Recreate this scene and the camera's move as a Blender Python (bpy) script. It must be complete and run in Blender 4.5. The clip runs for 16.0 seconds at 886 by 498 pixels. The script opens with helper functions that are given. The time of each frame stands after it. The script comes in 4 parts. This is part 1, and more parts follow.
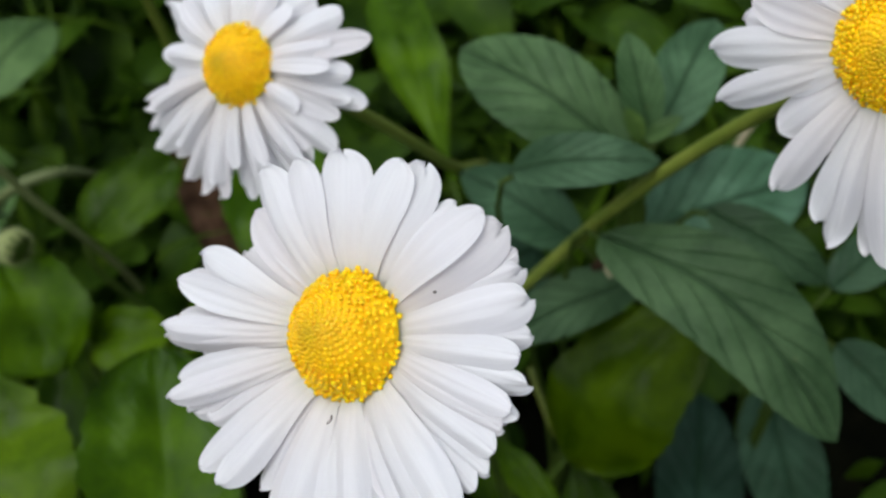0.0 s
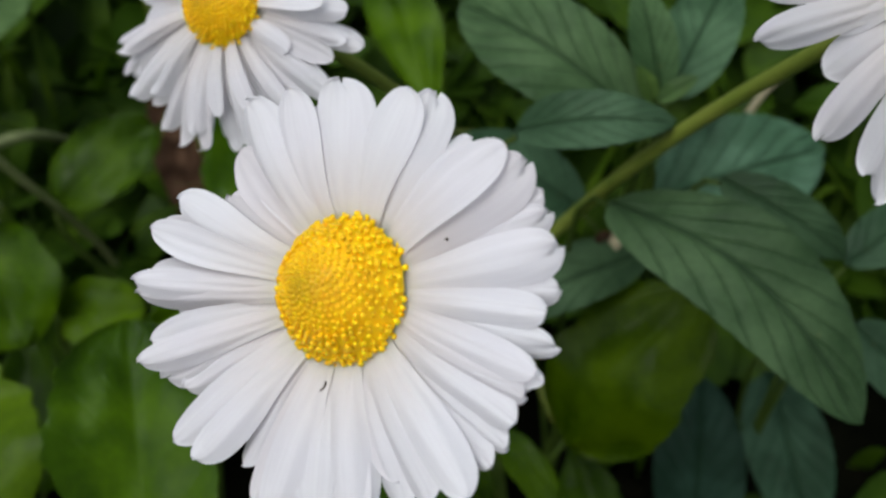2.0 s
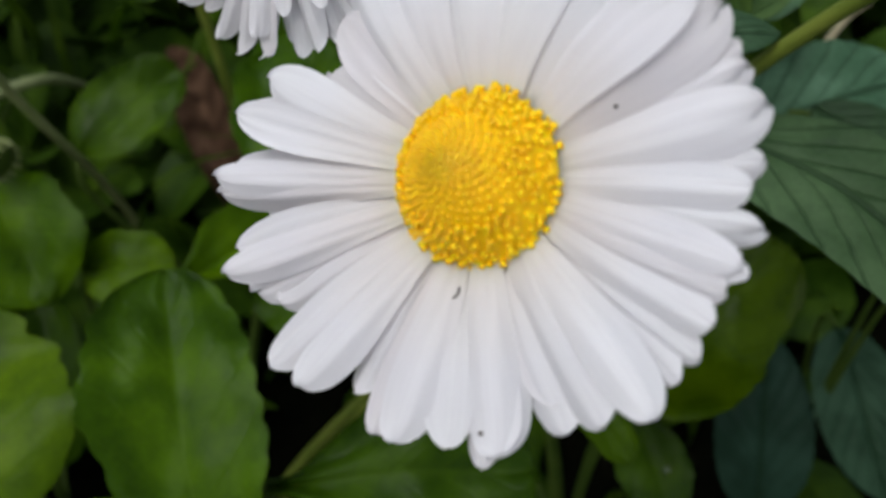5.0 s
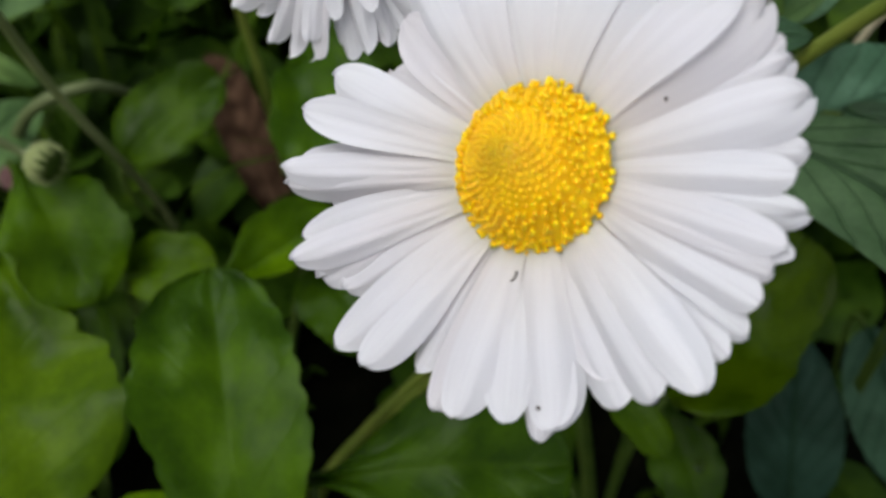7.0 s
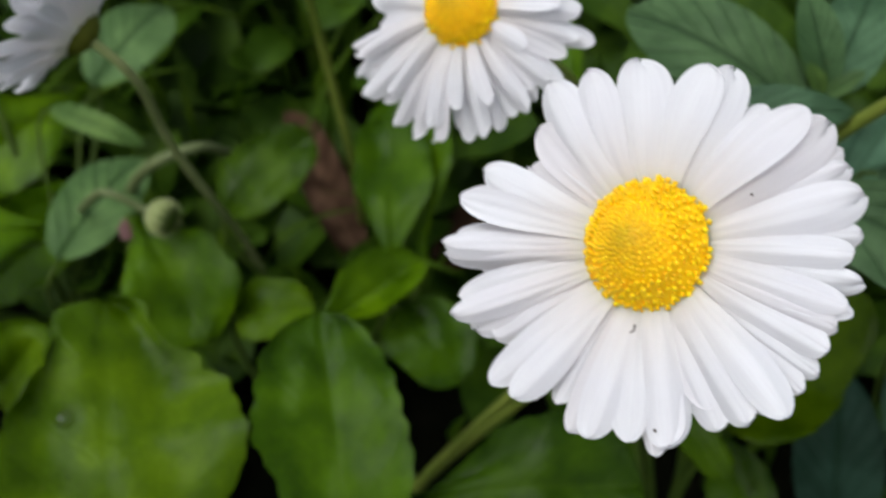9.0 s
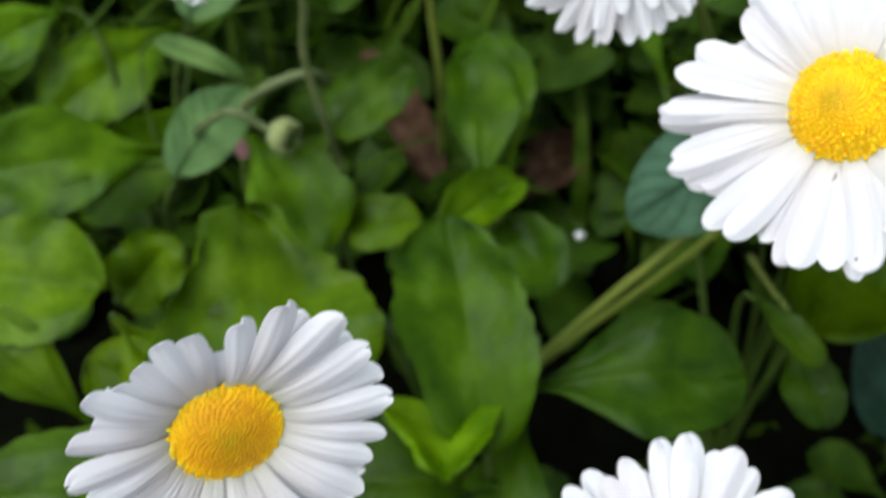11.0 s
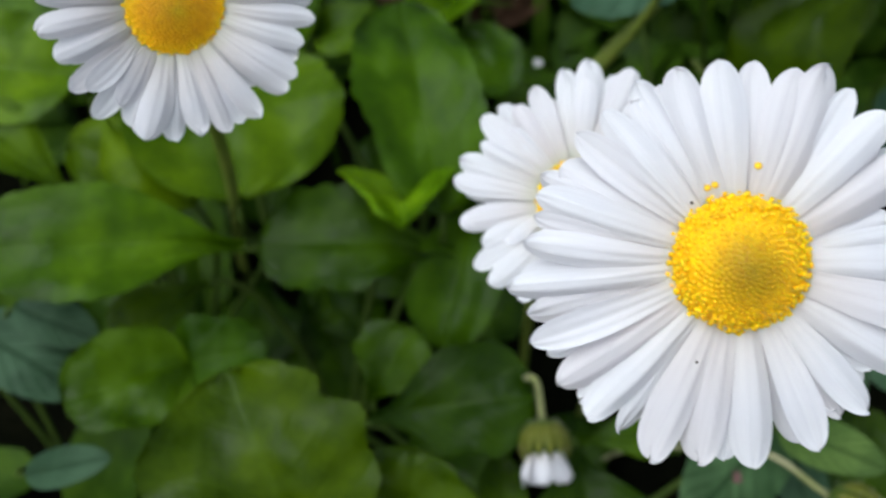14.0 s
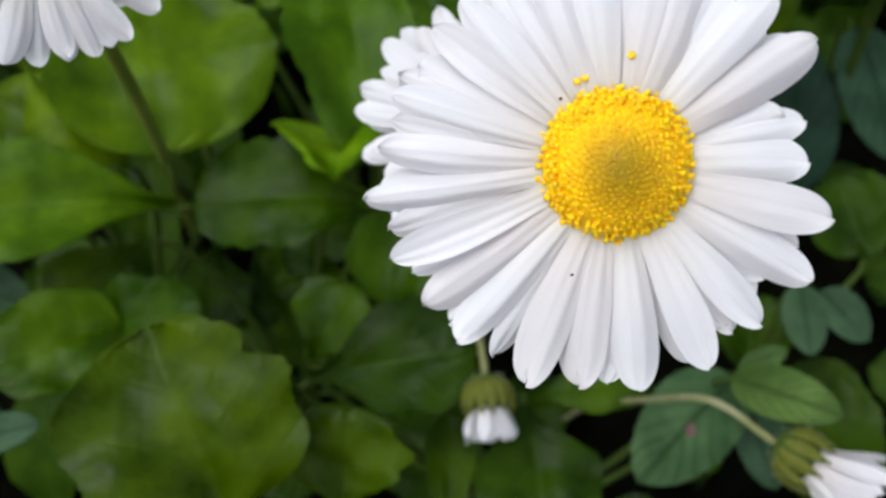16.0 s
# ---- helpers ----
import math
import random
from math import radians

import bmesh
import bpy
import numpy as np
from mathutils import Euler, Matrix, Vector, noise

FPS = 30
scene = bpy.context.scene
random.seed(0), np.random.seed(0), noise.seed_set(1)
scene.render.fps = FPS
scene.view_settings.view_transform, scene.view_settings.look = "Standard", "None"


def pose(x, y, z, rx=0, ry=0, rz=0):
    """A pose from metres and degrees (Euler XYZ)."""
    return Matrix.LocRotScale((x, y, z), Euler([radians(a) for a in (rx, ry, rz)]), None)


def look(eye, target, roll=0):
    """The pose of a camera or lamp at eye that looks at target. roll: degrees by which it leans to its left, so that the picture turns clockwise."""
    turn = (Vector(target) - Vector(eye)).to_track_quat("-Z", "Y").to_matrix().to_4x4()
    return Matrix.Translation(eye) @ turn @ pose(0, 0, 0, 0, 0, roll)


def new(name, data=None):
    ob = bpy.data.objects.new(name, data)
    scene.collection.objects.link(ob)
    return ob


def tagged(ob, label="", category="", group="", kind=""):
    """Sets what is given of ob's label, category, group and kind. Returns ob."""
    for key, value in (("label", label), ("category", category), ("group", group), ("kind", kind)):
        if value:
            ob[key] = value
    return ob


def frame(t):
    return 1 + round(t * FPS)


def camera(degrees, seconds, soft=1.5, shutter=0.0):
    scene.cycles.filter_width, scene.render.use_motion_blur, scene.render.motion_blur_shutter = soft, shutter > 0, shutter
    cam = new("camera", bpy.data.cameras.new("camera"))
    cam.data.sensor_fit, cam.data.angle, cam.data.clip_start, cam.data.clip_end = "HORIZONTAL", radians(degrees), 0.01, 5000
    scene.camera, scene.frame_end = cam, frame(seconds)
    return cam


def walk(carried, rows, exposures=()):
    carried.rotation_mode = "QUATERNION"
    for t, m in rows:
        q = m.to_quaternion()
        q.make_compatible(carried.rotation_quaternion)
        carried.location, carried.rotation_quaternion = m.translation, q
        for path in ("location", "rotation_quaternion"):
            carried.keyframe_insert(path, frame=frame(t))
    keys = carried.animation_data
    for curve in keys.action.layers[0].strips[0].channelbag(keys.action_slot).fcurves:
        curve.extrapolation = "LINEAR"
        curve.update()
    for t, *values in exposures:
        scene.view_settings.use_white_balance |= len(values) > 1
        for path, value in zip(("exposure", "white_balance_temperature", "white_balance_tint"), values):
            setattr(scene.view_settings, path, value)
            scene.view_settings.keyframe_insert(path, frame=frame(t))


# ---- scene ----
from math import cos, sin, pi

CM = 0.01


def at(p):
    """A place in centimetres, as metres."""
    return Vector(p) * CM


# ---- camera and walk (centimetres: eye, target, roll) ----
cam = camera(45.0, 16.0, soft=2.4, shutter=0.5)
PATH = [
    (0, (3.492, -0.172, 19.453), (3.480, 4.750, 13.146), 0.01),
    (0.5, (3.723, 0.005, 19.390), (3.670, 4.843, 13.018), -0.24),
    (1, (3.770, 0.020, 19.174), (3.714, 4.874, 12.815), -0.01),
    (1.5, (3.609, 0.002, 18.810), (3.632, 4.924, 12.503), 0.78),
    (2, (3.291, 0.184, 18.505), (3.429, 5.051, 12.158), 2.09),
    (2.5, (3.140, 0.290, 18.226), (3.263, 5.089, 11.827), 2.32),
    (3, (2.926, 0.290, 17.756), (3.126, 5.021, 11.307), 2.81),
    (3.5, (2.845, 0.156, 17.369), (2.993, 4.911, 10.937), 1.43),
    (4, (2.691, 0.451, 17.257), (2.896, 5.237, 10.849), 2.77),
    (6.5, (2.326, 0.461, 17.171), (2.401, 5.242, 10.757), 0.08),
    (7, (2.254, 0.151, 17.386), (2.266, 4.992, 11.017), 0.35),
    (7.5, (2.136, -0.257, 17.788), (2.136, 4.642, 11.464), 0.23),
    (8, (2.116, -0.549, 18.277), (2.028, 4.350, 11.953), -1.07),
    (8.5, (1.874, -0.757, 18.731), (1.769, 4.171, 12.430), -1.15),
    (9, (1.480, -0.793, 18.951), (1.282, 4.235, 12.731), -1.80),
    (9.2, (1.223, -0.845, 19.115), (1.041, 4.219, 12.924), -1.54),
    (11.3, (-0.828, -2.996, 19.468), (-0.815, 1.860, 13.110), 0.62),
    (11.5, (-0.899, -3.352, 19.231), (-0.864, 1.559, 12.916), 1.03),
    (12, (-0.917, -3.776, 18.753), (-0.876, 1.065, 12.384), 0.63),
    (12.5, (-0.698, -4.381, 18.381), (-0.781, 0.400, 11.967), -0.64),
    (13, (-0.500, -4.989, 18.273), (-0.609, -0.235, 11.840), -0.86),
    (13.5, (-0.340, -5.416, 18.480), (-0.342, -0.714, 12.007), -0.37),
    (14, (0.005, -5.777, 18.579), (-0.002, -1.099, 12.089), -0.51),
    (14.5, (0.478, -5.837, 18.362), (0.309, -1.178, 11.861), -2.47),
    (15, (0.716, -5.893, 18.080), (0.546, -1.228, 11.583), -2.94),
    (15.5, (0.776, -5.921, 17.924), (0.711, -1.284, 11.405), -2.45),
    (16, (0.921, -5.791, 17.781), (0.915, -1.227, 11.211), -1.82),
]
EXPOSURE = [  # seconds, stops, kelvin, tint
    (0, -0.07, 6350, 8),
    (1.5, -0.16, 6400, 9),
    (3, -0.31, 6400, 10),
    (4.2, -0.30, 6400, 10),
    (6.3, -0.24, 6450, 10),
    (8, -0.10, 6450, 10),
    (9.2, 0.03, 6400, 9),
    (11.3, 0.39, 6250, 6),
    (12.5, 0.29, 6200, 6),
    (13.5, 0.16, 6100, 6),
    (15, 0.09, 6200, 8),
    (16, 0.16, 6350, 9),
]
walk(cam, [(t, look(at(eye), at(target), roll)) for t, eye, target, roll in PATH], EXPOSURE)
cam.data.dof.use_dof = True
cam.data.dof.focus_distance = 0.074
cam.data.dof.aperture_fstop = 46.0

# ---- daylight: an overcast garden, light from high up ----
world = bpy.data.worlds.new("sky")
scene.world = world
world.use_nodes = True
wn = world.node_tree.nodes
sky = wn.new("ShaderNodeTexSky")
sky.sky_type = "NISHITA"
sky.sun_disc = False
sky.sun_elevation = radians(60)
sky.sun_rotation = radians(-130)
sky.air_density = 1.0
sky.dust_density = 4.0
cloud = wn.new("ShaderNodeHueSaturation")
cloud.inputs["Saturation"].default_value = 0.4
world.node_tree.links.new(sky.outputs[0], cloud.inputs["Color"])
world.node_tree.links.new(cloud.outputs[0], wn["Background"].inputs["Color"])
wn["Background"].inputs["Strength"].default_value = 0.175
sun_data = bpy.data.lights.new("sun", "SUN")
sun_data.energy = 1.25
sun_data.angle = radians(34)
sun_data.color = (0.95, 0.98, 1.0)
sun = new("sun", sun_data)
sun.matrix_world = look((-0.28, 0.08, 1.0), (0, 0, 0))

# ---- materials ----


def material(name):
    m = bpy.data.materials.new(name)
    m.use_nodes = True
    return m, m.node_tree.nodes, m.node_tree.links, m.node_tree.nodes["Principled BSDF"]


def ramp(nodes, stops):
    r = nodes.new("ShaderNodeValToRGB")
    el = r.color_ramp.elements
    while len(el) < len(stops):
        el.new(0.5)
    for e, (p, c) in zip(el, stops):
        e.position, e.color = p, (*c, 1)
    return r


def noise_tex(nodes, links, scale, detail=4.0, coords=None):
    n = nodes.new("ShaderNodeTexNoise")
    n.inputs["Scale"].default_value = scale
    n.inputs["Detail"].default_value = detail
    if coords is not None:
        links.new(coords, n.inputs["Vector"])
    return n


def mathn(nodes, links, op, a, b=None):
    n = nodes.new("ShaderNodeMath")
    n.operation = op
    for i, v in enumerate((a, b)):
        if v is None:
            continue
        if isinstance(v, (int, float)):
            n.inputs[i].default_value = v
        else:
            links.new(v, n.inputs[i])
    return n.outputs[0]


def mixc(nodes, links, kind, fac, a, b):
    n = nodes.new("ShaderNodeMix")
    n.data_type = "RGBA"
    n.blend_type = kind
    for key, v in ((0, fac), (6, a), (7, b)):
        if isinstance(v, (int, float)):
            n.inputs[key].default_value = v
        elif isinstance(v, tuple):
            n.inputs[key].default_value = (*v, 1)
        else:
            links.new(v, n.inputs[key])
    return n.outputs[2]


def translucent(nodes, links, bsdf, colour, share):
    t = nodes.new("ShaderNodeBsdfTranslucent")
    if isinstance(colour, tuple):
        t.inputs["Color"].default_value = (*colour, 1)
    else:
        links.new(colour, t.inputs["Color"])
    x = nodes.new("ShaderNodeMixShader")
    x.inputs[0].default_value = share
    links.new(bsdf.outputs[0], x.inputs[1])
    links.new(t.outputs[0], x.inputs[2])
    links.new(x.outputs[0], nodes["Material Output"].inputs["Surface"])


def bump(nodes, links, bsdf, height, strength, distance):
    b = nodes.new("ShaderNodeBump")
    b.inputs["Strength"].default_value = strength
    b.inputs["Distance"].default_value = distance
    links.new(height, b.inputs["Height"])
    links.new(b.outputs[0], bsdf.inputs["Normal"])


def petal_material():
    m, n, k, b = material("petal_white")
    uv = n.new("ShaderNodeUVMap")
    sep = n.new("ShaderNodeSeparateXYZ")
    k.new(uv.outputs[0], sep.inputs[0])
    base = ramp(n, [(0.0, (0.68, 0.70, 0.54)), (0.14, (0.82, 0.80, 0.77)), (0.45, (0.86, 0.87, 0.89)), (1.0, (0.88, 0.89, 0.91))])
    k.new(sep.outputs[0], base.inputs[0])
    info = n.new("ShaderNodeObjectInfo")
    tint = ramp(n, [(0.0, (0.90, 0.865, 0.86)), (0.35, (0.97, 0.96, 0.965)), (1.0, (1, 1, 1))])
    k.new(info.outputs["Random"], tint.inputs[0])
    c = mixc(n, k, "MULTIPLY", 1.0, base.outputs[0], tint.outputs[0])
    geo = n.new("ShaderNodeTexCoord")
    spots = noise_tex(n, k, 900, 3, geo.outputs["Object"])
    sr = ramp(n, [(0.30, (0.86, 0.82, 0.80)), (0.45, (1, 1, 1))])
    k.new(spots.outputs[0], sr.inputs[0])
    c = mixc(n, k, "MULTIPLY", 0.3, c, sr.outputs[0])
    along = n.new("ShaderNodeMapping")
    along.inputs["Scale"].default_value = (1.6, 11.0, 1.0)
    k.new(uv.outputs[0], along.inputs["Vector"])
    streak = noise_tex(n, k, 1.0, 3, along.outputs[0])
    st = ramp(n, [(0.34, (0.88, 0.87, 0.88)), (0.60, (1, 1, 1))])
    k.new(streak.outputs[0], st.inputs[0])
    c = mixc(n, k, "MULTIPLY", 0.6, c, st.outputs[0])
    k.new(c, b.inputs["Base Color"])
    b.inputs["Roughness"].default_value = 0.55
    b.inputs["Specular IOR Level"].default_value = 0.25
    wv = n.new("ShaderNodeTexWave")
    wv.bands_direction = "Y"
    wv.inputs["Scale"].default_value = 1.1
    wv.inputs["Distortion"].default_value = 1.2
    wv.inputs["Detail"].default_value = 2
    k.new(uv.outputs[0], wv.inputs["Vector"])
    bump(n, k, b, wv.outputs["Fac"], 0.15, 0.0002)
    translucent(n, k, b, (0.95, 0.94, 0.95), 0.46)
    return m


def disc_material(name, stops):
    m, n, k, b = material(name)
    uv = n.new("ShaderNodeUVMap")
    sep = n.new("ShaderNodeSeparateXYZ")
    k.new(uv.outputs[0], sep.inputs[0])
    r = ramp(n, stops)
    k.new(sep.outputs[0], r.inputs[0])
    geo = n.new("ShaderNodeNewGeometry")
    var = ramp(n, [(0.0, (0.84, 0.78, 0.9)), (1.0, (1.03, 1.05, 1))])
    k.new(geo.outputs["Random Per Island"], var.inputs[0])
    c = mixc(n, k, "MULTIPLY", 1.0, r.outputs[0], var.outputs[0])
    k.new(c, b.inputs["Base Color"])
    b.inputs["Roughness"].default_value = 0.42
    b.inputs["Specular IOR Level"].default_value = 0.3
    b.inputs["Subsurface Weight"].default_value = 0.5
    b.inputs["Subsurface Radius"].default_value = (0.0006, 0.0003, 0.0001)
    return m


def leaf_material(name, dark, mid, light, vein, laterals, slant, gloss, relief, share, vein_show=0.25):
    """Leaf blade: lighter veins on the leaf's own length and width, cells, stains, one tone a leaf."""
    m, n, k, b = material(name)
    uv = n.new("ShaderNodeUVMap")
    sep = n.new("ShaderNodeSeparateXYZ")
    k.new(uv.outputs[0], sep.inputs[0])
    s, v = sep.outputs[0], sep.outputs[1]
    a = mathn(n, k, "ABSOLUTE", v)
    # lateral veins run forward from the midrib
    ph = mathn(n, k, "SUBTRACT", mathn(n, k, "MULTIPLY", s, laterals), mathn(n, k, "MULTIPLY", mathn(n, k, "POWER", a, 0.8), slant))
    wob = noise_tex(n, k, 5.0, 2, uv.outputs[0])
    ph = mathn(n, k, "ADD", ph, mathn(n, k, "MULTIPLY", wob.outputs[0], 0.35))
    tri = mathn(n, k, "ABSOLUTE", mathn(n, k, "SUBTRACT", mathn(n, k, "FRACT", ph), 0.5))
    lat = ramp(n, [(0.0, (1, 1, 1)), (0.045, (0.5, 0.5, 0.5)), (0.11, (0, 0, 0))])
    k.new(tri, lat.inputs[0])
    midrib = ramp(n, [(0.0, (1, 1, 1)), (0.035, (0.8, 0.8, 0.8)), (0.075, (0, 0, 0))])
    k.new(a, midrib.inputs[0])
    veins = mathn(n, k, "MAXIMUM", mathn(n, k, "MULTIPLY", lat.outputs[0], 0.6), midrib.outputs[0])
    geo = n.new("ShaderNodeTexCoord")
    big = noise_tex(n, k, 130, 5, geo.outputs["Object"])
    tone = ramp(n, [(0.32, dark), (0.5, mid), (0.66, light)])
    k.new(big.outputs[0], tone.inputs[0])
    info = n.new("ShaderNodeObjectInfo")
    rnd = ramp(n, [(0.0, (0.72, 0.78, 0.8)), (0.5, (0.95, 0.97, 1)), (1.0, (1.28, 1.2, 0.9))])
    k.new(info.outputs["Random"], rnd.inputs[0])
    c = mixc(n, k, "MULTIPLY", 1.0, tone.outputs[0], rnd.outputs[0])
    # object colour: the leaf's own tone, plus painted shade or sheen on some
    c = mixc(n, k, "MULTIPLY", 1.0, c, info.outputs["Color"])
    fine = noise_tex(n, k, 1500, 4, geo.outputs["Object"])
    fr = ramp(n, [(0.3, (0.82, 0.84, 0.8)), (0.7, (1.08, 1.08, 1.05))])
    k.new(fine.outputs[0], fr.inputs[0])
    c = mixc(n, k, "MULTIPLY", 0.8, c, fr.outputs[0])
    c = mixc(n, k, "MIX", mathn(n, k, "MULTIPLY", veins, vein_show), c, vein)
    spots = noise_tex(n, k, 420, 2, geo.outputs["Object"])
    sp = ramp(n, [(0.74, (0, 0, 0)), (0.80, (1, 1, 1))])
    k.new(spots.outputs[0], sp.inputs[0])
    c = mixc(n, k, "MIX", mathn(n, k, "MULTIPLY", sp.outputs[0], 0.25), c, (0.16, 0.13, 0.04))
    k.new(c, b.inputs["Base Color"])
    rr = ramp(n, [(0.3, (gloss - 0.08,) * 3), (0.7, (gloss + 0.12,) * 3)])
    k.new(big.outputs[0], rr.inputs[0])
    k.new(rr.outputs[0], b.inputs["Roughness"])
    b.inputs["Specular IOR Level"].default_value = 0.09
    cells = n.new("ShaderNodeTexVoronoi")
    cells.inputs["Scale"].default_value = 700
    k.new(geo.outputs["Object"], cells.inputs["Vector"])
    h = mathn(n, k, "SUBTRACT", mathn(n, k, "MULTIPLY", cells.outputs["Distance"], 0.35), mathn(n, k, "MULTIPLY", veins, relief))
    bump(n, k, b, h, 0.5, 0.0004)
    translucent(n, k, b, mixc(n, k, "MULTIPLY", 1.0, c, (1.3, 1.5, 0.4)), share)
    return m


def plain_material(name, stops, scale, rough, depth=0.0003, spec=0.35, fine=1200):
    m, n, k, b = material(name)
    geo = n.new("ShaderNodeTexCoord")
    t = noise_tex(n, k, scale, 5, geo.outputs["Object"])
    r = ramp(n, stops)
    k.new(t.outputs[0], r.inputs[0])
    k.new(r.outputs[0], b.inputs["Base Color"])
    b.inputs["Roughness"].default_value = rough
    b.inputs["Specular IOR Level"].default_value = spec
    f = noise_tex(n, k, fine, 4, geo.outputs["Object"])
    bump(n, k, b, f.outputs[0], 0.5, depth)
    return m


PETAL = petal_material()
DISC = disc_material("disc_yellow", [(0.0, (0.58, 0.40, 0.002)), (0.28, (0.80, 0.50, 0.001)), (0.58, (0.95, 0.60, 0.001)), (1.0, (0.98, 0.66, 0.001))])
DISC_OLD = disc_material("disc_brownish", [(0.0, (0.36, 0.25, 0.002)), (0.34, (0.58, 0.36, 0.001)), (0.62, (0.92, 0.56, 0.001)), (1.0, (0.98, 0.66, 0.001))])
DISC_RIPE = disc_material("disc_orange", [(0.0, (0.50, 0.36, 0.002)), (0.22, (0.60, 0.34, 0.001)), (0.70, (0.78, 0.40, 0.001)), (0.86, (0.92, 0.56, 0.001)), (1.0, (0.97, 0.66, 0.002))])
DAISY_LEAF = leaf_material("daisy_leaf_green", (0.0145, 0.0360, 0.0001), (0.0275, 0.0620, 0.0001), (0.0480, 0.0960, 0.0002), (0.0540, 0.1050, 0.0010), 6.0, 2.2, 0.30, 0.5, 0.09, 0.13)
MINT_LEAF = leaf_material("mint_leaf_green", (0.0215, 0.0500, 0.0220), (0.0345, 0.0720, 0.0345), (0.0540, 0.1030, 0.0530), (0.0100, 0.0290, 0.0105), 7.0, 2.6, 0.42, 2.0, 0.08, 0.65)
# undergrowth green, darkened so that the shade near the soil is in the colour
LOW_LEAF_SHADED = leaf_material("low_leaf_shaded_green", (0.0125, 0.0330, 0.0012), (0.0215, 0.0500, 0.0022), (0.0370, 0.0760, 0.0040), (0.0370, 0.0740, 0.0072), 6.0, 2.2, 0.5, 0.5, 0.04)
GRASS = leaf_material("grass_green", (0.0230, 0.0540, 0.0020), (0.0400, 0.0800, 0.0040), (0.0660, 0.1180, 0.0080), (0.0700, 0.1200, 0.0120), 1.0, 0.5, 0.45, 0.1, 0.2)
STEM = plain_material("stem_green", [(0.3, (0.100, 0.145, 0.016)), (0.7, (0.165, 0.200, 0.030))], 160, 0.5)
BUD_STEM = plain_material("bud_stem_pale", [(0.3, (0.16, 0.19, 0.05)), (0.7, (0.33, 0.31, 0.19))], 200, 0.7, 0.0003, 0.1)
HAIR = plain_material("hair_pale", [(0.3, (0.40, 0.42, 0.32)), (0.7, (0.5, 0.5, 0.42))], 400, 0.7)
PETIOLE = plain_material("petiole_green", [(0.3, (0.030, 0.058, 0.006)), (0.7, (0.055, 0.088, 0.012))], 160, 0.6, 0.0003, 0.15)
BRACT = plain_material("bract_green", [(0.3, (0.055, 0.072, 0.007)), (0.7, (0.120, 0.128, 0.016))], 300, 0.6, 0.0003, 0.15)
DEAD = plain_material("dead_leaf_brown", [(0.3, (0.0180, 0.0100, 0.0055)), (0.5, (0.0480, 0.0265, 0.0150)), (0.68, (0.0950, 0.0560, 0.0330))], 260, 0.85, 0.0008, 0.05)
# near-black soil: the shade in the gaps between leaves is in this colour
SOIL = plain_material("soil_gap_shade", [(0.3, (0.0015, 0.002, 0.001)), (0.6, (0.003, 0.0035, 0.0015)), (0.8, (0.008, 0.0075, 0.004))], 140, 1.0, 0.002, 0.02, 600)
STRAW = plain_material("straw_pale", [(0.3, (0.25, 0.22, 0.12)), (0.7, (0.42, 0.38, 0.24))], 200, 0.7)
PINK = plain_material("wilted_pink", [(0.3, (0.09, 0.04, 0.04)), (0.7, (0.20, 0.12, 0.11))], 300, 0.8, 0.0003, 0.1)
POLLEN = plain_material("pollen_yellow", [(0.3, (0.85, 0.5, 0.01)), (0.7, (0.95, 0.62, 0.02))], 400, 0.6)
SPECK = plain_material("speck_dark", [(0.3, (0.03, 0.02, 0.015)), (0.7, (0.07, 0.05, 0.03))], 400, 0.7)


def dew_material():
    m, _, _, b = material("dew_water")
    b.inputs["Base Color"].default_value = (1, 1, 1, 1)
    b.inputs["Roughness"].default_value = 0.0
    b.inputs["IOR"].default_value = 1.33
    b.inputs["Transmission Weight"].default_value = 1.0
    return m


DEW = dew_material()
STALK_PALE = plain_material("stalk_pale_green", [(0.3, (0.17, 0.21, 0.07)), (0.7, (0.26, 0.29, 0.12))], 180, 0.6, 0.0003, 0.15)
RUNNER = plain_material("runner_pale_green", [(0.3, (0.075, 0.10, 0.03)), (0.7, (0.13, 0.16, 0.06))], 180, 0.6)
PALE = plain_material("petal_scrap_white", [(0.3, (0.62, 0.62, 0.60)), (0.7, (0.82, 0.82, 0.82))], 500, 0.5)

# ---- helpers for meshes ----


def smooth_mesh(name, verts, faces, mat, uvs=None):
    me = bpy.data.meshes.new(name)
    me.from_pydata(verts, [], faces)
    me.materials.append(mat)
    me.polygons.foreach_set("use_smooth", [True] * len(me.polygons))
    if uvs is not None:
        layer = me.uv_layers.new(name="UVMap")
        for loop in me.loops:
            layer.data[loop.index].uv = uvs[loop.vertex_index]
    me.update()
    return me


def put(name, me, parent=None, m=None, label=""):
    ob = new(name, me)
    if parent is not None:
        ob.parent = parent
    if m is not None:
        ob.matrix_basis = m
    if label:
        tagged(ob, label)
    return ob


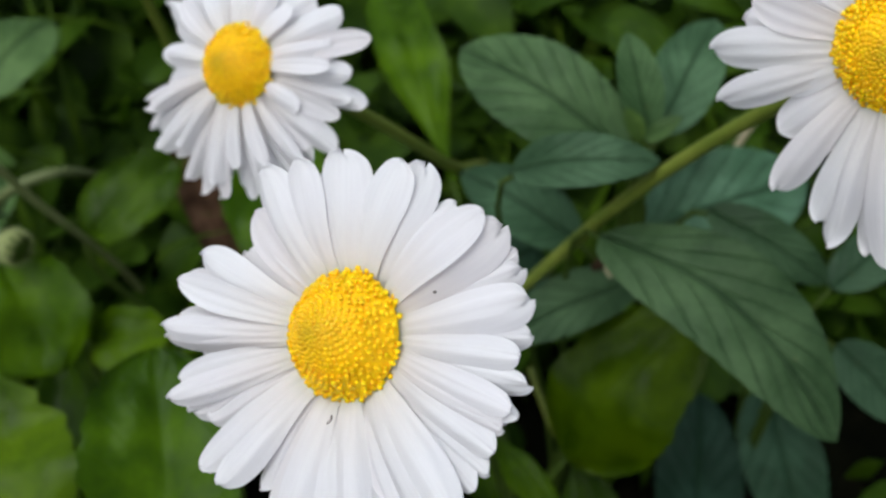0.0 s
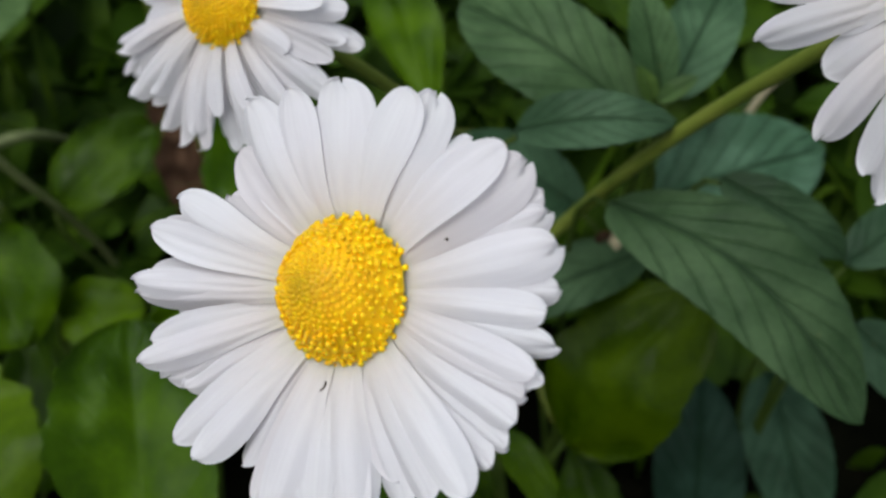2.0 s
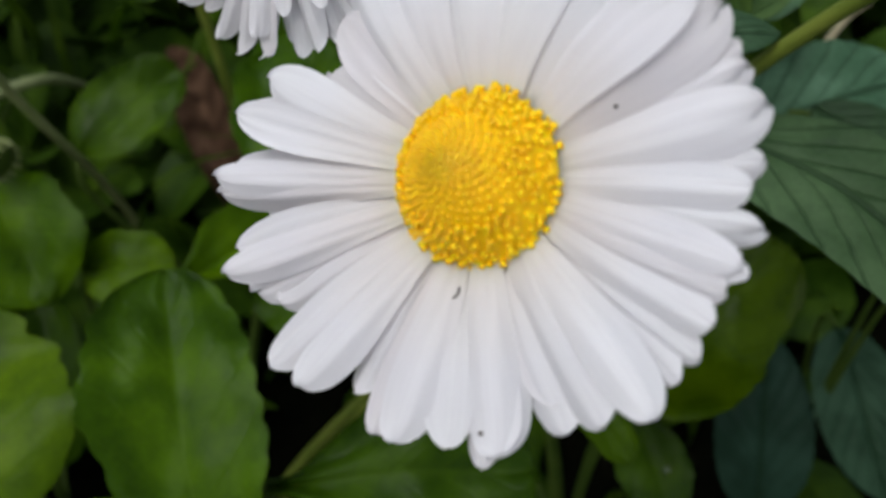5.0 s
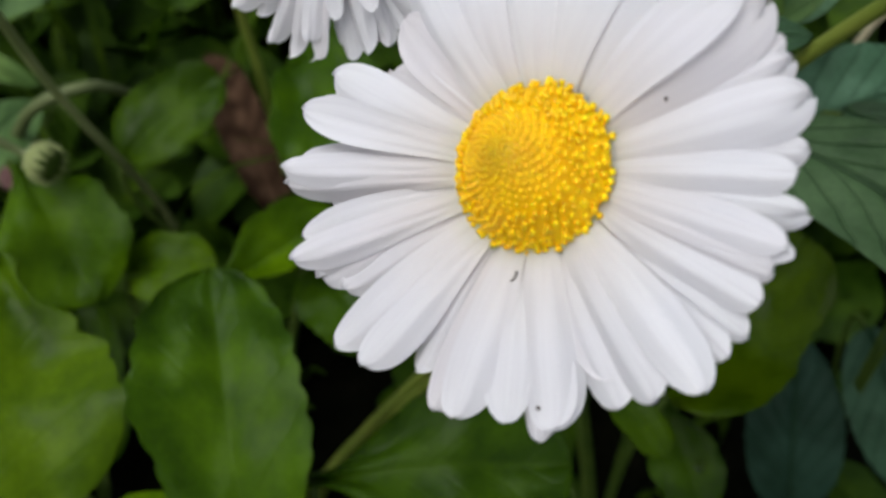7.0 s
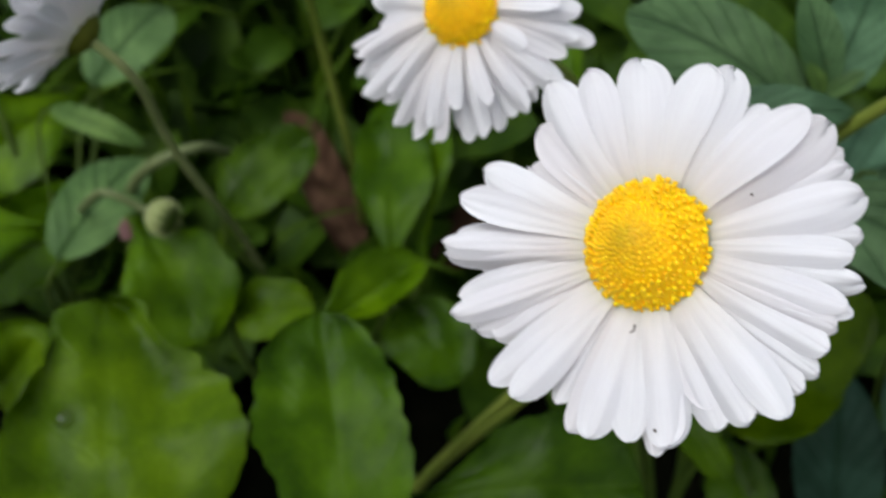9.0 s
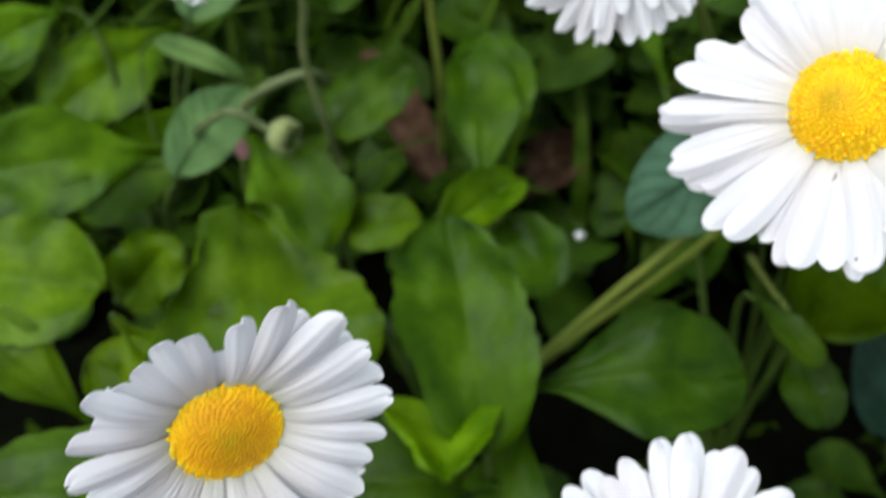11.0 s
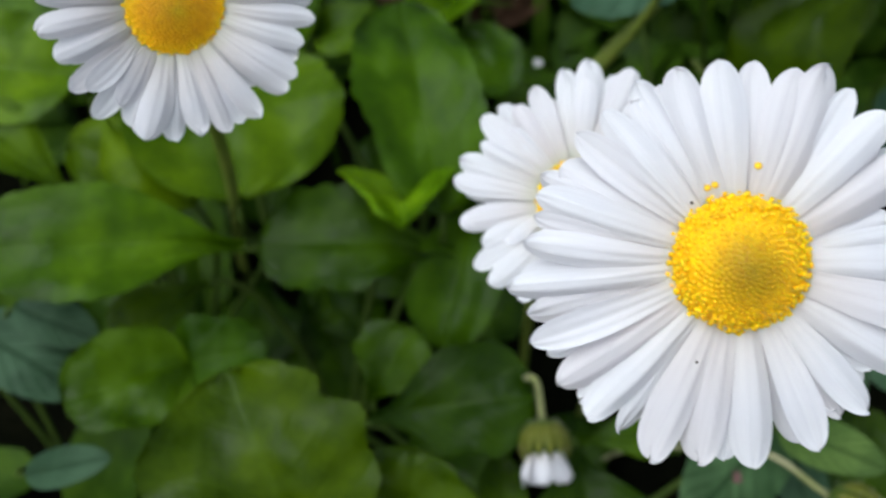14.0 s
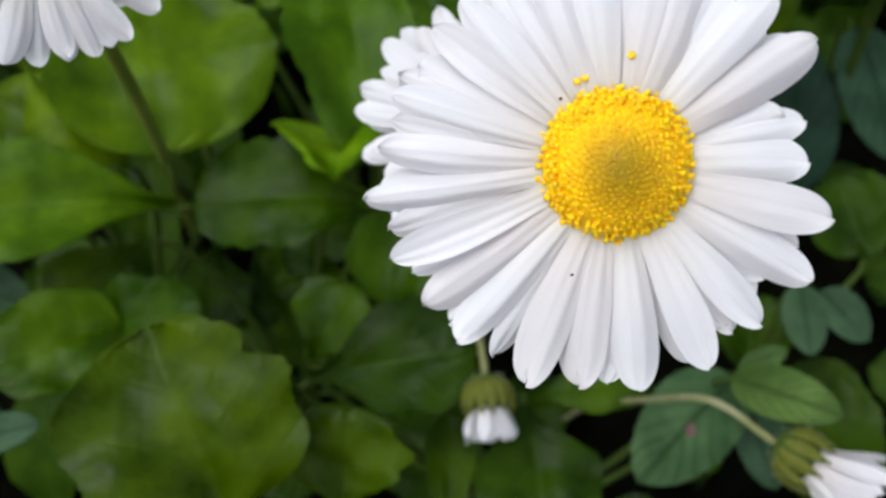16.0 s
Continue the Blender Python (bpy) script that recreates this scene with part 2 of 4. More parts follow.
def sheet(grid, thick, uv):
    """Closed thin body from a grid of top points grid[i][j]; thick is measured along minus the grid's normals."""
    ni, nj = len(grid), len(grid[0])
    verts, uvs, faces = [], [], []
    normals = []
    for i in range(ni):
        row = []
        for j in range(nj):
            a = grid[min(i + 1, ni - 1)][j] - grid[max(i - 1, 0)][j]
            c = grid[i][min(j + 1, nj - 1)] - grid[i][max(j - 1, 0)]
            nn = a.cross(c)
            row.append(nn.normalized() if nn.length > 1e-12 else Vector((0, 0, 1)))
        normals.append(row)
    for side in (0, 1):
        for i in range(ni):
            for j in range(nj):
                verts.append(grid[i][j] - normals[i][j] * thick * side)
                uvs.append(uv(i / (ni - 1), 2 * j / (nj - 1) - 1))
    o = ni * nj
    for i in range(ni - 1):
        for j in range(nj - 1):
            p = i * nj + j
            faces.append((p, p + nj, p + nj + 1, p + 1))
            faces.append((o + p, o + p + 1, o + p + nj + 1, o + p + nj))
    # the cut edge has corners of its own, so that the faces stay flat up to it
    ring = [i * nj for i in range(ni)] + [(ni - 1) * nj + j for j in range(1, nj)]
    ring += [i * nj + nj - 1 for i in range(ni - 2, -1, -1)] + [j for j in range(nj - 2, 0, -1)]
    e, n = len(verts), len(ring)
    for p in ring:
        verts += [verts[p], verts[o + p]]
        uvs += [uvs[p], uvs[p]]
    for k in range(n):
        a, b = e + 2 * k, e + 2 * ((k + 1) % n)
        faces.append((a, a + 1, b + 1, b))
    return verts, faces, uvs


def tube(points, radii, seg=8):
    """Round tube along points."""
    verts, faces = [], []
    side = Vector((1, 0, 0))
    for i, p in enumerate(points):
        d = (points[min(i + 1, len(points) - 1)] - points[max(i - 1, 0)]).normalized()
        side = (side - d * side.dot(d))
        side = side.normalized() if side.length > 1e-9 else d.orthogonal().normalized()
        up = d.cross(side)
        for s in range(seg):
            a = 2 * pi * s / seg
            verts.append(p + (side * cos(a) + up * sin(a)) * radii[i])
    n = len(points)
    for i in range(n - 1):
        for s in range(seg):
            t = (s + 1) % seg
            faces.append((i * seg + s, i * seg + t, (i + 1) * seg + t, (i + 1) * seg + s))
    faces.append(tuple(range(seg - 1, -1, -1)))
    faces.append(tuple((n - 1) * seg + s for s in range(seg)))
    return verts, faces


def bezier(a, b, c, d, n):
    out = []
    for i in range(n):
        t = i / (n - 1)
        u = 1 - t
        out.append(a * u**3 + b * 3 * u * u * t + c * 3 * u * t * t + d * t**3)
    return out


def thing(name, place, label, category, group=""):
    ob = new(name)
    ob.empty_display_size = 0.004
    ob.location = at(place)
    return tagged(ob, label, category, group)


def ground_height(x, y):
    """Height of the soil in cm at a place in cm."""
    # unseen dip added under the plants so the gaps fall darker
    shade_hollow = 3.5 * math.exp(-(((x - 2) / 10) ** 2 + ((y - 4) / 7) ** 2))
    return -shade_hollow + 0.5 * noise.noise(Vector((x * 0.12, y * 0.12, 3.0))) + 0.18 * noise.noise(Vector((x * 0.7, y * 0.7, 9.0)))


# ---- ground ----


def build_ground():
    outer = [42 * 1.6**i for i in range(1, 19)]
    xs = [-v for v in reversed(outer)] + [i * 0.6 for i in range(-70, 71)] + outer
    ys = [v + 8 for v in xs]
    n = len(xs)
    verts, faces = [], []
    for y in ys:
        for x in xs:
            verts.append(at((x, y, ground_height(x, y) if max(abs(x), abs(y)) < 300 else 0)))
    for i in range(n - 1):
        for j in range(n - 1):
            p = i * n + j
            faces.append((p, p + 1, p + n + 1, p + n))
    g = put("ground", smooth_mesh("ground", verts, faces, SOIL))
    return tagged(g, "garden soil under low plants, gap shade painted near-black", "soil", kind="structure")


build_ground()

# ---- leaves ----


def half_width(kind, s):
    if kind == "mint":
        return max(0.0, 1 - abs(2 * min(1.0, s) ** 0.88 - 1) ** 2.1) ** 0.62
    if kind == "round":
        b = 1 - min(1.0, s / 0.38)
        return (0.10 + 0.90 * math.sqrt(1 - b**2.2) * max(0.0, 1 - max(0.0, (s - 0.45) / 0.55) ** 2.6) ** 0.5) if s > 0.02 else 0.10
    if kind == "oblong":
        b = 1 - min(1.0, s / 0.5)
        return (0.10 + 0.90 * math.sqrt(1 - b**2)) * max(0.0, 1 - max(0.0, (s - 0.60) / 0.40) ** 2.2) ** 0.5
    # spade-shaped daisy leaf: narrow foot, broad rounded end
    b = min(1.0, max(0.0, (s - 0.04) / 0.52))
    body = 0.12 + 0.88 * b * b * (3 - 2 * b)
    return body * max(0.0, 1 - max(0.0, (s - 0.64) / 0.36) ** 2.5) ** 0.5


def blade(kind, length, width, bend, fold, wave, seed, ni=46, nj=19, low=False, arc=0.0, teeth=(0.02, 9), lobes=()):
    """Blade along +x from its foot, width along y, facing +z; in metres. lobes: (place, side, depth, spread) of bays in the edge."""
    rng = random.Random(seed)
    ph = [rng.uniform(0, 6.28) for _ in range(6)]
    twist = rng.uniform(-0.2, 0.2)
    grid = []
    for i in range(ni):
        s = i / (ni - 1)
        s = 1 - (1 - s) ** 1.25
        w = half_width(kind, s) * width / 2
        row = []
        for j in range(nj):
            v = 2 * j / (nj - 1) - 1
            side = 1 if v > 0 else -1
            if kind == "mint":
                tooth = 0.03 * abs(sin(s * 33 + ph[0] + side))
            else:
                tooth = teeth[0] * (abs(sin(s * teeth[1] * pi + ph[0] + side)) * 2 - 1.2) * min(1, s * 2) + 0.035 * wave * sin(s * 11 + ph[1] + 2 * side)
            if kind != "mint" and not low:
                tooth += 0.16 * min(1.0, s * 2) * noise.noise(Vector((s * 4.5, 3.0 * side, seed * 3.1)))
            for place, edge, depth, spread in lobes:
                if edge == side:
                    tooth -= depth * math.exp(-(((s - place) / spread) ** 2))
            ww = w * (1 + tooth * abs(v) ** 1.5) * (1 + 0.05 * side * sin(3 * s + ph[2]))
            x = length * s
            y = v * ww
            z = bend * length * sin(pi * s) + (fold * abs(v) ** 1.5 if kind == "mint" else 2.4 * fold * abs(v) ** 1.15) * ww
            z += 0.045 * width * wave * v * v * sin(s * 15 + ph[3] + side)
            z += 0.020 * width * sin(s * 7 + 2.0 * v + ph[4]) * abs(v)
            y += 0.03 * length * sin(s * 3.0 + ph[5]) * s * (1 - s)
            y += arc * length * sin(pi * s)
            z += twist * v * ww * s
            if not low:
                lat = 7.0 if kind == "mint" else 5.5
                t = (s * lat - 2.4 * abs(v) ** 0.8) % 1.0
                deep = 0.036 if kind == "mint" else 0.007
                z += deep * width * (0.5 - 0.5 * cos(2 * pi * t)) ** 0.36 * (1 - abs(v)) ** 0.4 * min(1, abs(v) * 6)
                z -= 0.02 * width * math.exp(-((v / 0.09) ** 2)) * (1 - s)
                if kind != "mint":
                    z += 0.10 * width * noise.noise(Vector((s * 2.8, v * 1.5, seed * 1.7))) + 0.018 * width * noise.noise(Vector((s * 7.5, v * 4, seed * 2.3)))
            row.append(Vector((x, y, z)))
        grid.append(row)
    return sheet(grid, 0.00022, lambda a, b: (a, b))


leaf_count = 0


def leaf(plant, kind, foot, tip, width, facing, bend=0.06, fold=0.1, wave=0.3, arc=0.0, teeth=(0.02, 9), lobes=(), tone=(1, 1, 1)):
    """A leaf of a plant on its stalk. foot, tip, width in cm; facing: where the upper side looks. tone: its own green,
    with shade or sheen painted in on some.
    """
    global leaf_count
    leaf_count += 1
    f, t = at(foot), at(tip)
    axis = (t - f)
    n = Vector(facing).normalized()
    x = axis.normalized()
    z = (n - x * n.dot(x)).normalized()
    y = z.cross(x)
    m = Matrix((x, y, z)).transposed().to_4x4()
    m.translation = f
    verts, faces, uvs = blade(kind, axis.length, width * CM, bend, fold, wave, leaf_count, arc=arc, teeth=teeth, lobes=lobes)
    base = plant.location
    place = Matrix.Translation(-base) @ m
    mat = MINT_LEAF if kind == "mint" else DAISY_LEAF
    ob = put("leaf", smooth_mesh("leaf", verts, faces, mat, uvs), plant, place)
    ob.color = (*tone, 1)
    # stalk from the plant's foot to the blade
    root = Vector((0, 0, 0))
    end = f - base - z * 0.0007
    r = (0.0005 if kind == "mint" else 0.0007)
    pts = bezier(root, root + Vector((end.x * 0.2, end.y * 0.2, max(0.004, end.z * 0.55))), end - x * min(0.012, axis.length * 0.5), end + x * 0.001, 10)
    v, fc = tube(pts, [r * (1.25 - 0.6 * i / 9) for i in range(10)], 7)
    put("petiole", smooth_mesh("petiole", v, fc, PETIOLE), plant)
    return ob


# ---- daisies ----


def petal_mesh(seed, notch, curve, cup):
    """Petal of unit length along +x, unit half width scaled by the object: narrow foot, blunt end, two long grooves."""
    rng = random.Random(seed)
    ni, nj = 21, 13
    skew = rng.uniform(-0.07, 0.07)
    off = rng.uniform(-0.35, 0.35)
    blunt = rng.uniform(2.5, 3.4)
    sway = rng.uniform(-0.10, 0.10)
    roll = rng.uniform(-0.05, 0.05)
    grid = []
    for i in range(ni):
        s = i / (ni - 1)
        s = 1 - (1 - s) ** 1.7
        b = min(1.0, s / 0.72)
        w = 0.48 + 0.52 * b * b * (3 - 2 * b)
        w *= max(0.0, 1 - max(0.0, (s - 0.64) / 0.36) ** blunt) ** 0.5
        row = []
        for j in range(nj):
            v = 2 * j / (nj - 1) - 1
            x = s - 0.6 * notch * max(0.0, s - 0.82) / 0.18 * max(0.0, 1 - 2.6 * abs(v - off))
            y = v * w + skew * 4 * s * s + sway * sin(pi * s)
            groove = -0.008 * w * cos(3 * pi * v) * min(1, s * 4) * (1 - 0.45 * s)
            arch = 0.06 * sin(pi * min(1.0, s * 1.1))
            z = arch + 0.75 * curve * s * s + 0.75 * cup * (v * w) ** 2 * min(1, s * 3) + groove + roll * v * s
            z += 0.012 * noise.noise(Vector((s * 3.0, v * 1.3, seed * 1.9)))
            row.append(Vector((x, y, z)))
        grid.append(row)
    verts, faces, uvs = sheet(grid, 0.008, lambda a, b: (a, 0.5 + 0.5 * b))
    return smooth_mesh("petal", verts, faces, PETAL, uvs)


PETALS = [petal_mesh(11, 0.04, -0.13, -0.12), petal_mesh(12, 0.09, -0.12, -0.06), petal_mesh(13, 0.02, -0.17, -0.15),
          petal_mesh(14, 0.00, -0.10, -0.09), petal_mesh(15, 0.10, -0.13, -0.10), petal_mesh(16, 0.03, -0.08, 0.03),
          petal_mesh(17, 0.06, -0.15, -0.13), petal_mesh(18, 0.00, -0.12, -0.07)]


def dome(radius, height, r, a):
    q = r / radius
    return Vector((r * cos(a), r * sin(a), height * (1 - q**1.9)))


def disc_mesh(radius, height, mat):
    """Smooth blunt cone under the florets."""
    verts, faces, uvs = [], [], []
    nr, na = 10, 28
    for i in range(nr + 1):
        for j in range(na):
            verts.append(dome(radius, height, radius * 0.97 * i / nr, 2 * pi * j / na) - Vector((0, 0, 0.008 * radius)))
            uvs.append((i / nr, 0.5))
    for i in range(nr):
        for j in range(na):
            t = (j + 1) % na
            faces.append((i * na + j, (i + 1) * na + j, (i + 1) * na + t, i * na + t))
    return smooth_mesh("disc", verts, faces, mat, uvs)


def floret_mesh(radius, height, count, seed, ring, mat, spike):
    """Small florets in spirals on the cone; outside ring they are open clubs, inside still shut, round beads."""
    rng = random.Random(seed)
    verts, faces, uvs = [], [], []
    shut = [(0.92, -0.6), (1.0, 0.0), (0.86, 0.5), (0.50, 0.86)]
    club = [(0.55, -0.6), (0.66, 0.4), (1.0, 0.95), (0.72, 1.35)]
    seg = 7
    for k in range(count):
        q = ((k + 0.5) / count) ** 0.54
        wide = q + rng.uniform(-0.05, 0.05) > ring
        a = k * 2.399963 + rng.uniform(-0.05, 0.05) * q
        r = radius * q * (0.985 + (rng.uniform(-0.02, 0.025) if wide else 0))
        p = dome(radius, height, r, a)
        e = 0.01 * radius
        n = (dome(radius, height, r + e, a) - dome(radius, height, r - e, a)).normalized().cross(Vector((sin(a), -cos(a), 0))).normalized()
        if n.z < 0:
            n = -n
        n = (n + Vector((rng.uniform(-1, 1), rng.uniform(-1, 1), rng.uniform(-0.4, 0.4))) * (0.02 + (0.34 if wide else 0.0) * q * q)).normalized()
        size = radius * (0.034 + 0.012 * q) * (520 / count) ** 0.5 * rng.uniform(0.9, 1.1)
        tall = size * ((0.85 + 0.35 * q) * rng.uniform(0.7, 1.35) if wide else 0.7) * spike
        sx = n.orthogonal().normalized()
        sy = n.cross(sx)
        o = len(verts)
        prof = club if wide else shut
        for pr, ph in prof:
            for g in range(seg):
                an = 2 * pi * g / seg + k
                verts.append(p + (sx * cos(an) + sy * sin(an)) * size * pr + n * tall * ph)
                uvs.append((q, 0.5))
        verts.append(p + n * tall * (1.0 if not wide else 1.3))
        uvs.append((q, 0.5))
        for row in range(3):
            for g in range(seg):
                t = (g + 1) % seg
                b = o + row * seg
                faces.append((b + g, b + t, b + seg + t, b + seg + g))
        for g in range(seg):
            faces.append((o + 3 * seg + g, o + 3 * seg + (g + 1) % seg, o + 4 * seg))
    return smooth_mesh("florets", verts, faces, mat, uvs)


def calyx_mesh(radius):
    """Green cup of bracts under the flower head, opening upward to z = 0."""
    verts, faces = [], []
    n = 26
    prof = [(0.16, -0.55), (0.45, -0.50), (0.80, -0.30), (1.0, -0.05), (1.12, 0.02)]
    for r, z in prof:
        for j in range(n):
            k = 1 + (0.06 if j % 2 else -0.04) * r
            verts.append(Vector((r * radius * k * cos(2 * pi * j / n), r * radius * k * sin(2 * pi * j / n), z * radius)))
    for i in range(len(prof) - 1):
        for j in range(n):
            t = (j + 1) % n
            faces.append((i * n + j, i * n + t, (i + 1) * n + t, (i + 1) * n + j))
    return smooth_mesh("calyx", verts, faces, BRACT)


def through_points(root, mid, top, last):
    """A smooth way from root over mid to top that arrives along last."""
    slope = (top - root) * 0.5
    first = Vector((0, 0, mid.length * 0.8))
    out = []
    for p, q, tp, tq in ((root, mid, first, slope), (mid, top, slope, last)):
        for i in range(12):
            t = i / 12
            out.append(p * (2 * t**3 - 3 * t * t + 1) + tp * (t**3 - 2 * t * t + t) + q * (3 * t * t - 2 * t**3) + tq * (t**3 - t * t))
    return out + [top]


def daisy(centre, facing, right, angles, lengths, label, disc_r=0.49, rise=0.75, ring=0.6, lean=(0, 0), width=0.30, lift=4.0, droop=1.0,
          root=None, via=None, neck=3.0, stem_r=0.075, count=460, seed=1, inner=0, upper=0, tone=None, base=0.62, layers=None, plump=1.12, spike=1.0, green=None):
    """A daisy: stem, calyx, disc and every petal. Angles in degrees round the disc, lengths in cm from its middle.
    layers: in their place, petals one by one as (angle, length, width, 0 for the upper whorl or 1 for the lower)."""
    rng = random.Random(seed)
    c = at(centre)
    z = Vector(facing).normalized()
    x = Vector(right)
    x = (x - z * x.dot(z)).normalized()
    y = z.cross(x)
    m = Matrix((x, y, z)).transposed().to_4x4()
    foot = at((root[0], root[1], ground_height(root[0], root[1]) - 0.15))
    head = tagged(new("daisy"), label, "flower", "white daisies")
    head.empty_display_size = 0.004
    head.location = foot
    m.translation = c - foot
    R = disc_r * CM
    core = put("disc", disc_mesh(R, rise * R, tone or DISC), head, m @ pose(0, 0, 0.03 * R, lean[1], lean[0], 0), "domed yellow disc")
    tagged(put("florets", floret_mesh(R, rise * R, count, seed, ring, tone or DISC, spike), core, None, "tiny packed yellow florets"), kind="stuff")
    put("calyx", calyx_mesh(R * 0.9), head, m @ pose(0, 0, -0.10 * R))
    base_r = base * R

    def petal(a, length, el, up, wide, k):
        span = length * CM / max(0.5, cos(radians(el))) - base_r
        q = m @ pose(0, 0, 0, 0, 0, a) @ pose(base_r, 0, up, 0, -el, 0) @ pose(0, 0, 0, rng.uniform(-5, 5), 0, rng.uniform(-2, 2))
        put("petal", PETALS[k], head, q @ Matrix.Diagonal((span, wide * CM * 0.5, span * 0.9, 1)))

    for a, length, wide, low in layers or ():
        el = lift + (-2.6 if low else 0.4) + rng.uniform(-1.1, 1.1)
        petal(a, length, el, (-0.00022 if low else 0.00012) + rng.uniform(-0.00006, 0.00006), wide * plump, rng.randrange(len(PETALS)))
    if layers:
        angles, lengths = [p[0] for p in layers], [p[1] for p in layers]
    for i, (a, length) in enumerate(zip(angles, lengths) if not layers else ()):
        low = i % 2
        el = lift - (3.0 if low else 0) * droop + rng.uniform(-1.4, 1.4)
        petal(a, length, el, (-0.00012 if low else 0.00008) + rng.uniform(-0.00006, 0.00006), width * rng.uniform(0.80, 1.14), rng.randrange(len(PETALS)))
    for i in range(inner):
        a = 360 * (i + rng.uniform(0.2, 0.8)) / inner
        near = min(range(len(angles)), key=lambda j: abs((angles[j] - a + 180) % 360 - 180))
        petal(a, lengths[near] * rng.uniform(0.80, 0.96), lift - 3.5 + rng.uniform(-1.5, 1.5), -0.00025, width * rng.uniform(0.85, 1.0), rng.randrange(len(PETALS)))
    for i in range(upper):
        a = 360 * (i + rng.uniform(0.1, 0.9)) / upper
        near = min(range(len(angles)), key=lambda j: abs((angles[j] - a + 180) % 360 - 180))
        petal(a, lengths[near] * rng.uniform(0.72, 0.94), lift + rng.uniform(3, 9), 0.0003, width * rng.uniform(0.7, 0.95), rng.randrange(len(PETALS)))
    # stem
    top = c - foot - z * R * 0.5
    mid = at(via) - foot
    pts = through_points(Vector((0, 0, 0)), mid, top, z * neck * CM)
    n = len(pts)
    v, f = tube(pts, [stem_r * CM * (1.0 + 0.25 * (1 - i / n)) for i in range(n)], 10)
    put("stem", smooth_mesh("stem", v, f, green or STEM), head)
    return head

# ---- plants with their leaves ----
mint_a = thing("mint_plant", (5.81, 9.47, ground_height(5.81, 9.47) - 0.1), "mint-like plant with veined blue-green leaves", "plant")
mint_b = thing("mint_plant", (6.37, 9.48, ground_height(6.37, 9.48) - 0.1), "mint-like plant with veined blue-green leaves", "plant")
mint_c = thing("mint_plant", (9.01, 8.78, ground_height(9.01, 8.78) - 0.1), "mint-like plant with veined blue-green leaves", "plant")
daisy_plant_a = thing("daisy_rosette", (5.07, 7.69, ground_height(5.07, 7.69) - 0.1), "daisy rosette of broad glossy spoon-shaped leaves", "plant")
daisy_plant_b = thing("daisy_rosette", (-0.56, 7.94, ground_height(-0.56, 7.94) - 0.1), "daisy rosette of broad glossy spoon-shaped leaves", "plant")
daisy_plant_c = thing("daisy_rosette", (-3.84, 8.12, ground_height(-3.84, 8.12) - 0.1), "daisy rosette of broad glossy spoon-shaped leaves", "plant")
daisy_plant_d = thing("daisy_rosette", (-0.78, 11.64, ground_height(-0.78, 11.64) - 0.1), "daisy rosette of broad glossy spoon-shaped leaves", "plant")
daisy_plant_e = thing("daisy_rosette", (-7.26, 12.58, ground_height(-7.26, 12.58) - 0.1), "daisy rosette of broad glossy spoon-shaped leaves", "plant")
daisy_plant_f = thing("daisy_rosette", (-4.98, 5.77, ground_height(-4.98, 5.77) - 0.1), "daisy rosette of broad glossy spoon-shaped leaves", "plant")
daisy_plant_g = thing("daisy_rosette", (-2.08, 4.44, ground_height(-2.08, 4.44) - 0.1), "daisy rosette of broad glossy spoon-shaped leaves", "plant")
daisy_plant_h = thing("daisy_rosette", (2.23, 1.48, ground_height(2.23, 1.48) - 0.1), "daisy rosette of broad glossy spoon-shaped leaves", "plant")
mint_d = thing("mint_plant", (5.88, 2.41, ground_height(5.88, 2.41) - 0.1), "mint-like plant with veined blue-green leaves", "plant")
mint_e = thing("mint_plant", (-7.34, 3.03, ground_height(-7.34, 3.03) - 0.1), "mint-like plant with veined blue-green leaves", "plant")
mint_f = thing("mint_plant", (-6.38, 11.62, ground_height(-6.38, 11.62) - 0.1), "low mint-like plant with pale sage-green leaves", "plant")
leaf(mint_a, "mint", (5.51, 8.45, 8.71), (8.09, 5.79, 8.18), 1.35, (-0.11, -0.29, 0.95), bend=0.08, fold=0.08, arc=0.1, tone=(0.88, 0.9, 0.95))
leaf(mint_a, "mint", (5.92, 9.68, 8.89), (3.74, 11.43, 9.23), 1.39, (-0.12, -0.33, 0.94), bend=0.12, fold=0.12, tone=(1.1, 1.1, 1.1))
leaf(mint_a, "mint", (4.34, 8.97, 9.36), (6.10, 8.66, 9.87), 0.74, (-0.31, -0.32, 0.89), bend=0.1, fold=0.15, tone=(1.15, 1.15, 1.15))
leaf(mint_a, "mint", (6.22, 9.76, 9.20), (5.87, 10.68, 10.15), 0.57, (-0.11, -0.73, 0.67), bend=0.04, fold=0.2, tone=(1.7, 1.6, 1.2))
leaf(mint_a, "mint", (6.48, 10.32, 8.62), (7.49, 12.23, 9.05), 0.99, (-0.02, -0.21, 0.98), bend=0.05, fold=0.15, tone=(1.25, 1.3, 1.4))
leaf(mint_a, "mint", (6.06, 9.56, 9.30), (5.82, 9.74, 9.69), 0.24, (0.30, -0.79, 0.54), fold=0.2, tone=(2.2, 1.9, 0.8))
leaf(mint_a, "mint", (6.11, 9.57, 9.30), (6.54, 9.66, 9.62), 0.25, (-0.45, -0.48, 0.75), fold=0.2, tone=(1.8, 1.6, 1))
# pale tone of this leaf is a painted sky sheen
leaf(mint_b, "mint", (6.43, 9.73, 7.13), (8.91, 10.51, 7.49), 1.53, (-0.04, -0.31, 0.95), bend=0.08, fold=0.05, tone=(2.1, 2.1, 2.4))
leaf(mint_b, "mint", (5.46, 9.50, 7.25), (3.75, 10.56, 7.57), 1.01, (-0.03, -0.34, 0.94), bend=0.08, fold=0.05, tone=(1.6, 1.6, 1.6))
